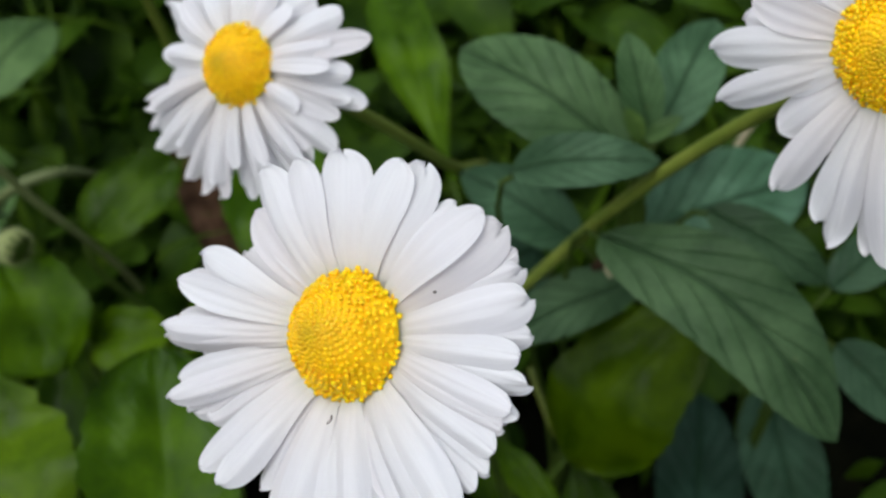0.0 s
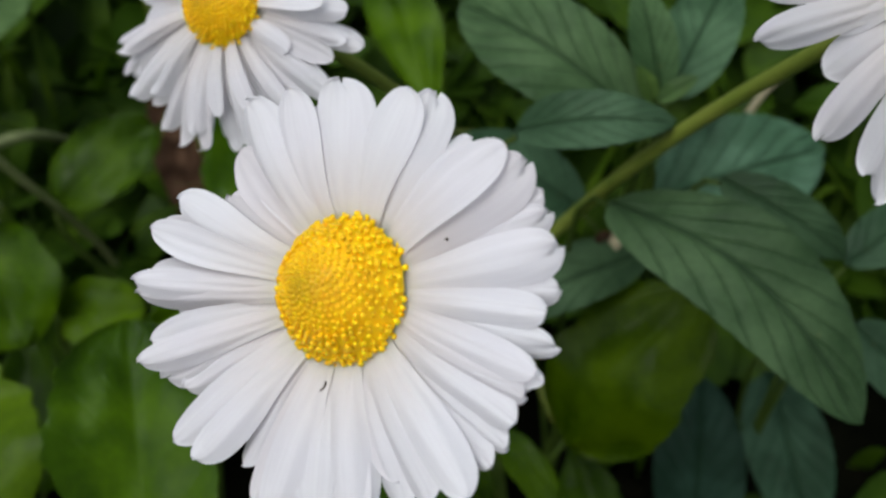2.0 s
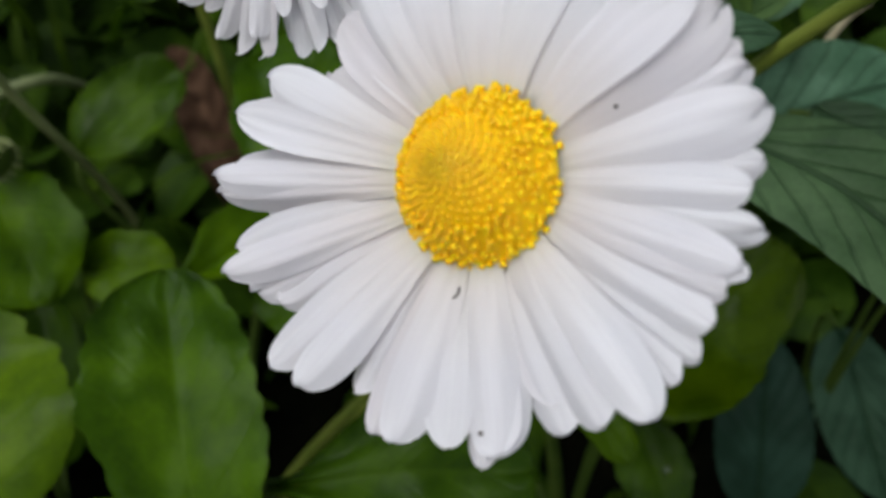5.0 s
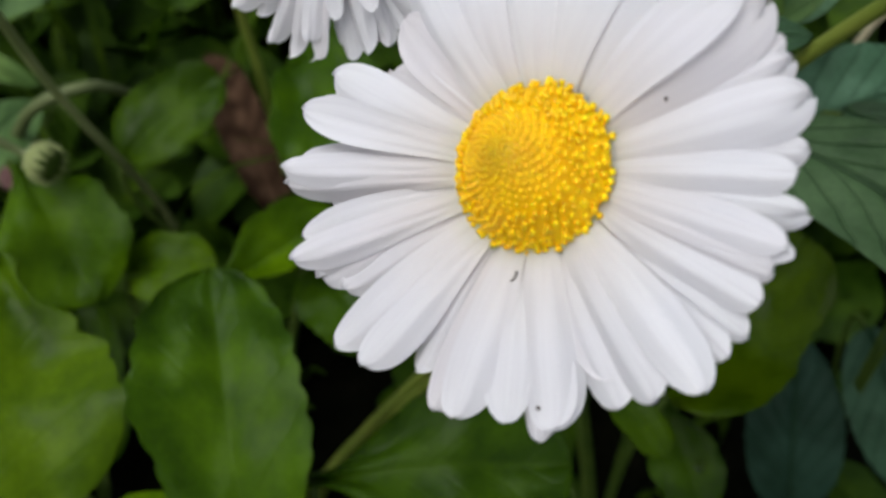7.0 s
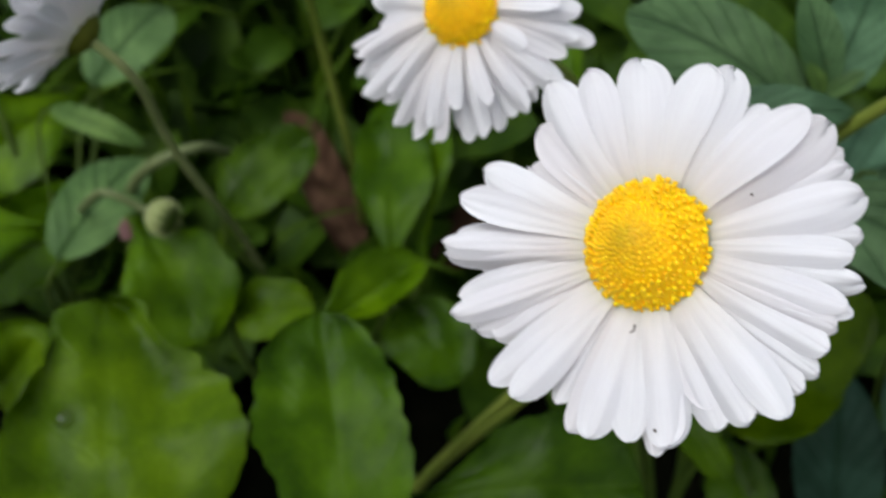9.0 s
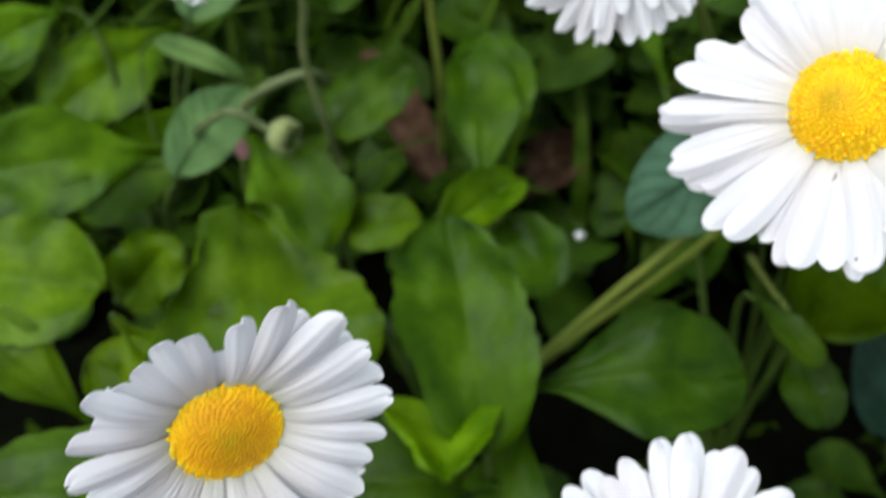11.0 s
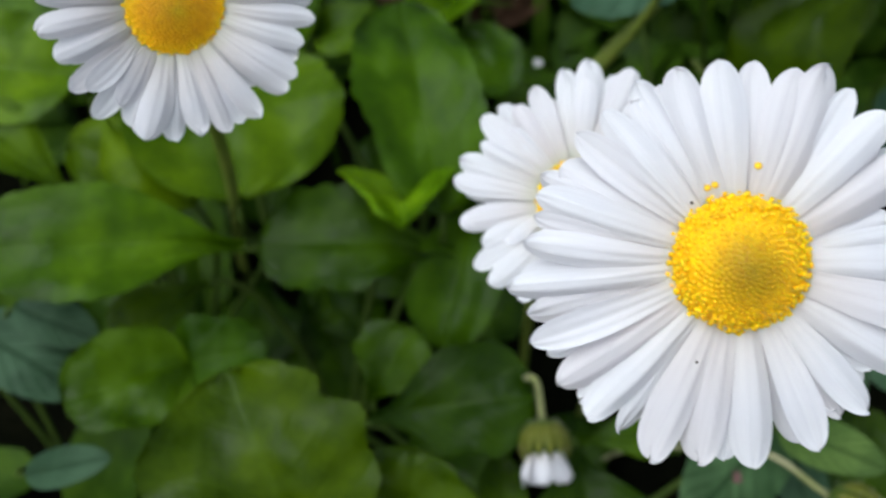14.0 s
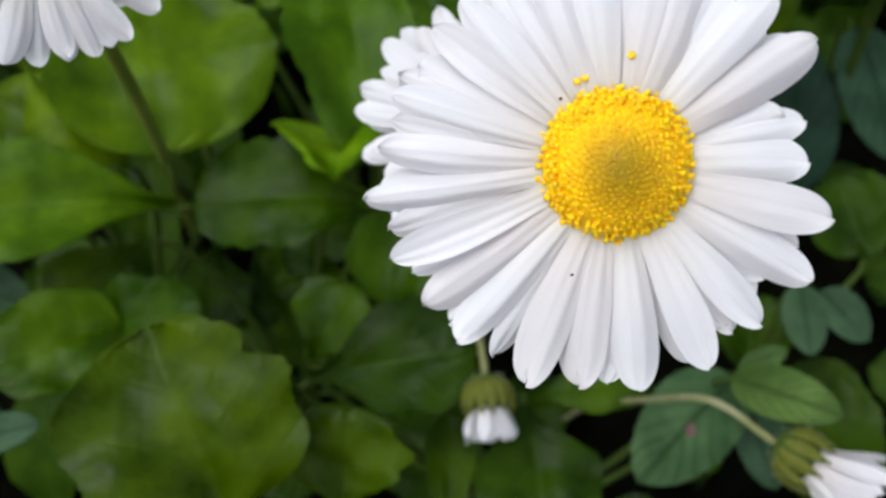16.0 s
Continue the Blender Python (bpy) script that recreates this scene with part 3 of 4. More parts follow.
leaf(mint_b, "mint", (7.19, 9.49, 7.98), (8.70, 8.45, 7.68), 0.75, (-0.07, -0.37, 0.93), bend=0.08, fold=0.1, tone=(0.7, 0.75, 0.7))
leaf(mint_b, "mint", (4.97, 9.92, 6.60), (2.24, 8.36, 6.10), 1.90, (-0.05, -0.25, 0.96), bend=0.08, fold=0.06, tone=(1.7, 1.7, 1.9))
leaf(mint_b, "mint", (6.39, 9.20, 6.76), (4.29, 8.36, 6.39), 0.87, (-0.05, -0.29, 0.95), bend=0.08, fold=0.08)
# next two bluish leaves have shade painted into their tones
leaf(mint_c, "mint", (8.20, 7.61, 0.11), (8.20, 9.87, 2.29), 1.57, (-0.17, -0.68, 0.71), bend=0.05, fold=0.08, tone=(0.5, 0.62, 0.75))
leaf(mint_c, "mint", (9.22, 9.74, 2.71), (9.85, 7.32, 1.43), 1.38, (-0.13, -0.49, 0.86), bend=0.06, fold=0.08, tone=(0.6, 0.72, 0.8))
leaf(mint_c, "mint", (9.28, 8.44, 6.16), (10.27, 7.43, 5.64), 0.87, (-0.00, -0.46, 0.89), bend=0.06, fold=0.08)
leaf(mint_c, "mint", (9.33, 9.33, 6.33), (10.86, 10.40, 6.63), 0.83, (-0.05, -0.20, 0.98), bend=0.06, fold=0.08)
# tone lowered to paint shade onto this round leaf
leaf(daisy_plant_a, "round", (5.37, 7.46, 4.44), (6.93, 8.45, 6.69), 1.96, (-0.52, -0.59, 0.62), bend=0.16, fold=-0.12, tone=(0.8, 0.75, 0.75))
leaf(daisy_plant_a, "bellis", (5.68, 8.35, 2.84), (6.17, 6.68, 2.37), 1.05, (-0.08, -0.29, 0.95), bend=0.05, fold=0.05, tone=(0.8, 0.85, 0.8))
leaf(daisy_plant_b, "bellis", (0.63, 5.91, 5.04), (3.84, 5.94, 5.46), 1.99, (-0.12, -0.29, 0.95), bend=0.06, fold=0.16, tone=(0.8, 0.85, 0.9))
leaf(daisy_plant_b, "oblong", (-0.03, 4.90, 4.75), (-0.71, 8.23, 6.32), 1.95, (0.01, -0.43, 0.90), bend=0.1, fold=0.1, wave=0.6, teeth=(0.035, 10), tone=(1.15, 1.2, 1.2))
leaf(daisy_plant_c, "round", (-3.36, 5.08, 4.97), (-4.01, 8.60, 6.06), 3.60, (0.16, -0.27, 0.95), bend=0.08, fold=0.06, wave=0.4, lobes=((0.86, -1, 0.45, 0.15), (0.66, -1, 0.14, 0.04), (0.76, 1, 0.55, 0.28)), tone=(1.42, 1.32, 1.8))
leaf(daisy_plant_c, "bellis", (-4.33, 11.16, 5.06), (-2.88, 9.16, 4.16), 1.84, (0.14, -0.32, 0.94), bend=0.1, fold=0.12, tone=(1.4, 1.4, 1.5))
leaf(daisy_plant_b, "round", (-2.54, 9.74, 4.11), (-1.15, 9.76, 4.34), 1.02, (-0.15, -0.31, 0.94), bend=0.08, fold=0.1, tone=(1.2, 1.2, 1.1))
leaf(daisy_plant_b, "bellis", (-1.17, 9.12, 4.59), (0.62, 10.52, 4.65), 1.05, (0.15, -0.23, 0.96), bend=-0.06, fold=0.35, tone=(1.4, 1.4, 1.2))
leaf(daisy_plant_b, "round", (0.32, 10.02, 3.99), (1.35, 8.83, 3.51), 1.46, (0.05, -0.34, 0.94), bend=0.06, fold=0.05, tone=(1.2, 1.25, 1.2))
leaf(daisy_plant_d, "round", (-2.94, 11.91, 4.35), (-1.45, 13.14, 5.04), 1.25, (-0.03, -0.47, 0.88), bend=0.05, fold=0.08)
leaf(daisy_plant_d, "bellis", (0.55, 11.80, 2.99), (0.15, 15.33, 3.95), 1.68, (0.01, -0.26, 0.97), bend=0.05, fold=0.1, tone=(1.2, 1.25, 1.2))
leaf(daisy_plant_d, "bellis", (0.04, 11.21, 3.32), (-0.06, 14.62, 4.08), 1.53, (-0.03, -0.22, 0.98), bend=0.05, fold=0.1, tone=(1.2, 1.25, 1.2))
leaf(daisy_plant_e, "bellis", (-6.56, 12.52, 3.16), (-10.15, 11.47, 3.60), 2.20, (0.24, -0.49, 0.83), bend=0.08, fold=0.08, tone=(1.8, 1.75, 2.2))
leaf(daisy_plant_e, "bellis", (-6.74, 16.25, 3.41), (-9.32, 13.71, 2.81), 1.90, (0.28, -0.48, 0.83), bend=0.08, fold=0.1, tone=(1.8, 1.75, 2.2))
leaf(daisy_plant_e, "bellis", (-5.51, 15.09, 2.39), (-8.59, 12.12, 1.33), 1.66, (0.19, -0.50, 0.84), bend=0.14, fold=0.2, tone=(1.8, 1.75, 2.2))
leaf(daisy_plant_e, "bellis", (-9.42, 7.94, 5.17), (-6.25, 7.49, 5.34), 2.07, (-0.11, -0.41, 0.91), bend=0.08, fold=0.08, tone=(1.6, 1.5, 1.6))
leaf(daisy_plant_e, "round", (-6.49, 8.36, 3.74), (-5.43, 9.13, 4.59), 1.22, (-0.08, -0.69, 0.72), bend=0.05, fold=0.1, wave=1.0, tone=(1.5, 1.4, 1.4))
leaf(daisy_plant_e, "bellis", (-8.82, 15.32, 4.58), (-10.49, 14.08, 4.36), 1.32, (0.30, -0.54, 0.79), bend=0.06, fold=0.08, tone=(1.7, 1.7, 2))
leaf(daisy_plant_f, "bellis", (-3.27, 4.61, 4.29), (-7.36, 3.94, 5.14), 1.94, (0.24, -0.29, 0.93), bend=0.1, fold=0.1, tone=(1.5, 1.45, 1.6))
leaf(daisy_plant_f, "bellis", (-4.40, 5.83, 3.95), (-6.29, 6.33, 5.10), 1.31, (0.39, -0.40, 0.83), bend=0.05, fold=0.1, tone=(1.6, 1.4, 1.2))
leaf(daisy_plant_f, "bellis", (-6.31, 5.64, 4.34), (-8.32, 6.83, 5.50), 1.11, (0.29, -0.38, 0.88), bend=0.06, fold=0.1, tone=(1.5, 1.35, 1.2))
leaf(daisy_plant_g, "round", (-0.68, 5.91, 4.39), (-0.64, 4.17, 5.33), 2.04, (-0.04, 0.47, 0.88), bend=0.02, fold=0.22, wave=0.2, lobes=((0.8, 1, 0.35, 0.3), (0.8, -1, 0.35, 0.3)), tone=(1.9, 1.9, 1.6))
# tones under 1 on these lower leaves are painted shade
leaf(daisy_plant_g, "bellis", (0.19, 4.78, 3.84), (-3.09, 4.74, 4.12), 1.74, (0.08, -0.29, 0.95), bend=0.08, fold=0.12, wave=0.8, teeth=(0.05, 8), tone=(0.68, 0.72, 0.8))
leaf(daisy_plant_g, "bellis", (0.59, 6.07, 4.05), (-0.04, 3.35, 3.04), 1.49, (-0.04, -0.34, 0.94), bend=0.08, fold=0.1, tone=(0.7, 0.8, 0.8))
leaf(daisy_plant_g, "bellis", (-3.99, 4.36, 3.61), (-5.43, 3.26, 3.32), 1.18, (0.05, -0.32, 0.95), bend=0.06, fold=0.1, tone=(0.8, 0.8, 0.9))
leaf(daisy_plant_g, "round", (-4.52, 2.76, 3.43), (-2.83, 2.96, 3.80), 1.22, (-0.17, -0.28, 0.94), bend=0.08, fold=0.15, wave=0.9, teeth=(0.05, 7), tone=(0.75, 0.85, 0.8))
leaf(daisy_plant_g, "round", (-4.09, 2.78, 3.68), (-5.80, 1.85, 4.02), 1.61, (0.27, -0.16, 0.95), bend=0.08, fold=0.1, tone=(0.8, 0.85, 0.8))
leaf(daisy_plant_h, "round", (-1.95, -0.70, 4.65), (-2.92, 1.32, 5.97), 2.85, (0.21, -0.48, 0.85), bend=0.1, fold=0.1, wave=0.8, teeth=(0.016, 15), lobes=((0.7, -1, 0.2, 0.06), (0.92, -1, 0.15, 0.06), (0.92, 1, 0.16, 0.1)), tone=(0.95, 0.84, 0.8))
leaf(daisy_plant_h, "bellis", (-0.60, -0.33, 3.50), (-0.40, 0.74, 4.75), 1.76, (-0.09, -0.75, 0.66), bend=0.06, fold=0.05, wave=1.0, teeth=(0.06, 5), lobes=((0.86, 1, 0.15, 0.05), (0.84, -1, 0.12, 0.05)), tone=(1, 0.88, 0.8))
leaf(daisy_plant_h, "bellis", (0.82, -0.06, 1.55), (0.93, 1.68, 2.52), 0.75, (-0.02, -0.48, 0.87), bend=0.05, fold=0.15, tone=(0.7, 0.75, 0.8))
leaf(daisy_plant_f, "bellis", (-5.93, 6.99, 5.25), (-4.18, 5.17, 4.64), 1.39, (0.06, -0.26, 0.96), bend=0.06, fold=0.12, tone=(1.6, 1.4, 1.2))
# next three leaves: shade painted in through a dark tone
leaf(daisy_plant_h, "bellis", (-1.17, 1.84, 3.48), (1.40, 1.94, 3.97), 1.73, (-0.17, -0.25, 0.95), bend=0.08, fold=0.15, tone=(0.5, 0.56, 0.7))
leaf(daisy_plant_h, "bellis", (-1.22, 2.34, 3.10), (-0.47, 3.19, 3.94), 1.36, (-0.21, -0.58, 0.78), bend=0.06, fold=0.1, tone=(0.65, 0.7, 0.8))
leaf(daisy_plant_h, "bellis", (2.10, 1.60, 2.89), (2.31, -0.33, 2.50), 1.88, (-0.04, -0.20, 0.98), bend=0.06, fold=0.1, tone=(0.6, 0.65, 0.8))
leaf(daisy_plant_h, "bellis", (2.14, 1.86, 2.58), (4.08, 1.94, 2.87), 0.80, (-0.13, -0.24, 0.96), bend=0.06, fold=0.1)
leaf(mint_d, "mint", (5.45, 2.07, 2.70), (3.75, 0.42, 2.53), 1.40, (0.00, -0.10, 0.99), bend=0.08, fold=0.08, tone=(1.45, 1.4, 1.05))
leaf(mint_d, "mint", (5.15, 1.58, 3.58), (6.32, 0.56, 4.31), 0.78, (-0.51, 0.04, 0.86), bend=0.08, fold=0.2, tone=(1.7, 1.5, 0.7))
leaf(mint_d, "mint", (6.64, 3.45, 3.18), (6.67, 2.31, 2.86), 0.68, (-0.17, -0.27, 0.95), bend=0.05, fold=0.12)
leaf(mint_d, "mint", (7.00, 3.36, 3.11), (7.55, 2.48, 2.97), 0.68, (-0.18, -0.27, 0.95), bend=0.05, fold=0.12)
leaf(mint_d, "mint", (5.41, 1.96, 3.11), (6.16, 2.20, 3.27), 0.35, (-0.13, -0.23, 0.96), bend=0.05, fold=0.2, tone=(1.8, 1.6, 0.9))
leaf(mint_d, "mint", (5.61, 2.03, 2.42), (6.04, 0.60, 1.65), 0.80, (-0.07, -0.49, 0.87), bend=0.05, fold=0.1)
leaf(mint_e, "mint", (-6.59, 1.20, 2.94), (-5.12, 1.24, 3.44), 0.64, (-0.31, -0.26, 0.92), bend=0.06, fold=0.1)
leaf(mint_e, "mint", (-7.23, 4.00, 3.46), (-5.80, 3.51, 3.10), 0.82, (0.15, -0.25, 0.95), bend=0.06, fold=0.1)
leaf(mint_e, "mint", (-8.21, 3.90, 3.09), (-6.10, 2.86, 2.53), 1.22, (0.15, -0.21, 0.97), bend=0.06, fold=0.1)
# leaves filling the right side, toned down as painted shade
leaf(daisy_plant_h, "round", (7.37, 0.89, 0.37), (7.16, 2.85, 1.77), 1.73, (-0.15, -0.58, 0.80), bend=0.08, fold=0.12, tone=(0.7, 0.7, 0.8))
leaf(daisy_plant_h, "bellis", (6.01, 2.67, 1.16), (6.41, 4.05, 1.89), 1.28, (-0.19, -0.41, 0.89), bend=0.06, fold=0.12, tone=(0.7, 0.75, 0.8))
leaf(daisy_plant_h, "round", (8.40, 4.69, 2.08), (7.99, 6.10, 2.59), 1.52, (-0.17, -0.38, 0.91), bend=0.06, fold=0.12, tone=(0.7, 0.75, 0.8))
leaf(daisy_plant_a, "bellis", (4.16, 7.25, 5.66), (5.03, 6.04, 5.49), 0.5, (-0.18, -0.26, 0.95), bend=0.08, fold=0.2, tone=(1, 0.95, 0.8))

leaf(mint_f, "mint", (-5.78, 10.82, 4.30), (-4.88, 13.56, 4.00), 1.35, (0.1, -0.35, 0.93), bend=0.1, fold=0.08, tone=(2.1, 1.9, 1.15))
leaf(mint_f, "mint", (-6.50, 16.08, 3.60), (-5.38, 18.68, 3.60), 1.50, (0.1, -0.35, 0.93), bend=0.1, fold=0.08, tone=(1.7, 1.6, 1.2))
leaf(mint_f, "mint", (-6.92, 14.77, 4.20), (-4.99, 14.13, 3.80), 0.50, (0.1, -0.5, 0.86), bend=0.1, fold=0.08, tone=(1.7, 1.6, 1.0))
leaf(daisy_plant_a, "bellis", (3.63, 13.03, 4.6), (2.27, 17.26, 5.8), 1.25, (-0.05, -0.35, 0.93), bend=0.08, fold=0.12, tone=(1.2, 1.25, 1.2))


def lower_leaves(plant, count, seed, reach):
    """Leaves of a rosette, spread low over the soil; shade painted into their tone."""
    rng = random.Random(seed)
    px, py = plant.location.x / CM, plant.location.y / CM
    for i in range(count):
        a = 2 * pi * (i + rng.uniform(-0.3, 0.3)) / count
        r0, r1 = rng.uniform(0.7, 1.2), reach * rng.uniform(0.8, 1.15)
        foot = (px + r0 * cos(a), py + r0 * sin(a), ground_height(px, py) + rng.uniform(0.8, 1.6))
        tip = (px + r1 * cos(a), py + r1 * sin(a), ground_height(px + r1 * cos(a), py + r1 * sin(a)) + rng.uniform(0.7, 1.8))
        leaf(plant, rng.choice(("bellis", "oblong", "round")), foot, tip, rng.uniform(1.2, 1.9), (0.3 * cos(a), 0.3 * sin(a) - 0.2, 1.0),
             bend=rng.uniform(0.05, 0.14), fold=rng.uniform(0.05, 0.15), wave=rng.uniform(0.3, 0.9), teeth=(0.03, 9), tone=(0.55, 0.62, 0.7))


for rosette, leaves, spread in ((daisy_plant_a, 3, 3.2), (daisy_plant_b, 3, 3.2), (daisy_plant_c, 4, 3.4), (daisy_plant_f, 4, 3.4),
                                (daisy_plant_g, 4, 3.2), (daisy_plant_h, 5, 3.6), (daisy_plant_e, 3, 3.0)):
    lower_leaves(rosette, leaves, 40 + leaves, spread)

# ---- the daisies ----
daisy((2.79, 4.18, 12.84), (-0.459, -0.466, 0.757), (0.888, -0.237, 0.393),
      (), (),
      "large fresh white daisy with domed yellow disc, long stem",
      root=(-0.1, 8.6), via=(3.42, 7.8, 6.42), neck=5.0, stem_r=0.06, lean=(-6, 0), seed=4, inner=24, width=0.32, count=520, disc_r=0.49, lift=14.0, rise=0.95, plump=1.2, base=0.76,
      layers=[
              (0, 1.46, 0.19, 1), (5, 1.51, 0.29, 0), (14, 1.47, 0.21, 1), (20, 1.47, 0.19, 1), (25, 1.48, 0.31, 0), (34, 1.43, 0.29, 0), (47, 1.26, 0.25, 1),
              (59, 1.37, 0.30, 1), (68, 1.32, 0.33, 0), (86, 1.33, 0.36, 0), (97, 1.21, 0.26, 1), (106, 1.34, 0.30, 0), (119, 1.42, 0.32, 0), (132, 1.24, 0.28, 1),
              (153, 1.37, 0.28, 0), (160, 1.49, 0.20, 1), (164, 1.46, 0.22, 0), (172, 1.51, 0.20, 1), (178, 1.55, 0.19, 0), (182, 1.55, 0.18, 0), (192, 1.52, 0.19, 1),
              (200, 1.55, 0.20, 0), (208, 1.36, 0.21, 1), (220, 1.52, 0.24, 0), (230, 1.46, 0.25, 0), (237, 1.33, 0.20, 1), (249, 1.46, 0.23, 1), (255, 1.43, 0.27, 0),
              (263, 1.41, 0.26, 1), (273, 1.49, 0.20, 1), (276, 1.42, 0.29, 0), (290, 1.39, 0.26, 1), (300, 1.43, 0.27, 0), (309, 1.54, 0.25, 0), (314, 1.48, 0.20, 1),
              (321, 1.48, 0.20, 1), (328, 1.45, 0.22, 0), (333, 1.43, 0.19, 0), (338, 1.50, 0.17, 1), (342, 1.45, 0.19, 0), (346, 1.50, 0.18, 1), (354, 1.42, 0.20, 0)])
daisy((1.42, 7.98, 12.03), (-0.473, -0.557, 0.683), (0.881, -0.295, 0.369),
      [167, 176, -169, -160, -152, -133, -121, -115, -106, -97, -86, -76, -61, -44, -40, -19, -6, 9, 25, 46, 72, 95, 116, 133, 146, -175],
      [1.28, 1.12, 1.55, 1.61, 1.63, 1.55, 1.51, 1.45, 1.4, 1.37, 1.34, 1.29, 1.27, 1.31, 1.1, 1.37, 1.22, 1.4, 1.2, 1.08, 1.05, 1.11, 1.26, 1.4, 1.44, 1.17],
      "white daisy tilted sideways, narrow crowded drooping petals",
      root=(4.57, 16.26), via=(3.50, 10.53, 7.79), seed=5, inner=34, upper=14, width=0.26, disc_r=0.42, rise=0.9, lift=-8)
daisy((7.02, 6.17, 13.87), (-0.630, -0.665, 0.400), (0.776, -0.539, 0.326),
      [-172, -155, -158, -137, -123, -106, -102, -90, -85, 178, 168, 152, 133, 115, 98, 81, 63, 43, 22, 2, -18, -39, -57, -71, -80],
      [1.57, 1.61, 1.03, 1.23, 1.56, 1.62, 1.78, 1.76, 1.81, 1.35, 1.25, 1.15, 1.12, 1.11, 1.11, 1.08, 1.04, 0.97, 0.94, 0.97, 1.05, 1.17, 1.35, 1.55, 1.71],
      "white daisy with cupped petals on a thick green stem",
      root=(-0.6, 8.0), neck=3.1, via=(5.24, 9.03, 7.76), seed=7, inner=14, width=0.36, disc_r=0.5, lift=4, stem_r=0.08)
daisy((-2.27, 1.23, 12.42), (0.38, -0.85, 0.37), (0.90, 0.42, 0.0),
      (), (),
      "white daisy with many narrow petals and a flat orange-yellow disc",
      root=(-4.46, 7.84), via=(-3.09, 4.15, 6.72), seed=9, inner=26, upper=0, width=0.26, disc_r=0.43, rise=0.30, lift=21, ring=0.9, tone=DISC_RIPE, plump=0.92, base=0.93, spike=0.45, stem_r=0.085,
      layers=[
              (6, 1.16, 0.25, 1), (21, 1.17, 0.25, 0), (28, 1.12, 0.26, 1), (42, 1.24, 0.28, 0), (57, 0.80, 0.25, 1), (57, 1.18, 0.27, 0), (70, 1.02, 0.26, 0),
              (79, 0.71, 0.23, 1), (92, 0.97, 0.24, 0), (103, 1.04, 0.22, 0), (116, 0.96, 0.22, 0), (135, 1.12, 0.25, 0), (141, 0.96, 0.22, 1), (156, 1.09, 0.24, 1),
              (168, 1.09, 0.24, 0), (184, 1.02, 0.24, 0), (200, 1.08, 0.24, 1), (203, 0.96, 0.24, 0), (211, 0.87, 0.24, 0), (217, 1.13, 0.26, 1), (223, 0.92, 0.25, 0),
              (236, 1.12, 0.25, 1), (241, 1.10, 0.32, 0), (250, 1.13, 0.25, 1), (261, 1.05, 0.24, 0), (266, 1.12, 0.24, 1), (276, 1.12, 0.24, 0), (283, 1.13, 0.25, 1),
              (289, 1.13, 0.25, 0), (305, 1.13, 0.27, 0), (314, 1.12, 0.26, 0), (321, 1.10, 0.24, 1), (330, 1.06, 0.24, 0), (342, 1.12, 0.24, 0), (348, 1.13, 0.25, 1),
              (358, 1.16, 0.25, 0)])
daisy((1.34, 0.84, 10.21), (-0.269, -0.460, 0.846), (0.963, -0.125, 0.239),
      (), (),
      "smaller white daisy with crowded petals half behind a larger one",
      root=(1.67, 5.48), via=(1.34, 2.92, 6.05), seed=11, inner=22, upper=8, width=0.25, disc_r=0.42, rise=0.45, lift=12, ring=0.9, tone=DISC_RIPE, plump=0.92, base=0.93, spike=0.45,
      layers=[
              (12, 1.13, 0.27, 1), (22, 1.26, 0.26, 0), (32, 1.34, 0.27, 1), (41, 1.33, 0.29, 0), (57, 1.29, 0.25, 1), (65, 1.37, 0.33, 0), (72, 1.29, 0.27, 1),
              (81, 1.37, 0.32, 0), (93, 1.32, 0.28, 1), (108, 1.21, 0.27, 0), (120, 1.13, 0.26, 0), (126, 1.27, 0.27, 1), (137, 1.27, 0.29, 0), (158, 1.23, 0.28, 0),
              (169, 1.25, 0.28, 0), (171, 1.17, 0.26, 1), (187, 1.20, 0.28, 1), (188, 1.09, 0.28, 0), (205, 1.02, 0.27, 0), (212, 1.22, 0.25, 1), (225, 1.19, 0.27, 0),
              (241, 1.14, 0.25, 1), (250, 1.02, 0.33, 0), (260, 1.04, 0.25, 1), (268, 0.95, 0.30, 0), (281, 1.17, 0.26, 1), (294, 1.08, 0.26, 0), (307, 1.20, 0.26, 1),
              (320, 1.10, 0.26, 0), (333, 1.17, 0.26, 1), (346, 1.08, 0.26, 0), (359, 1.20, 0.26, 1)])
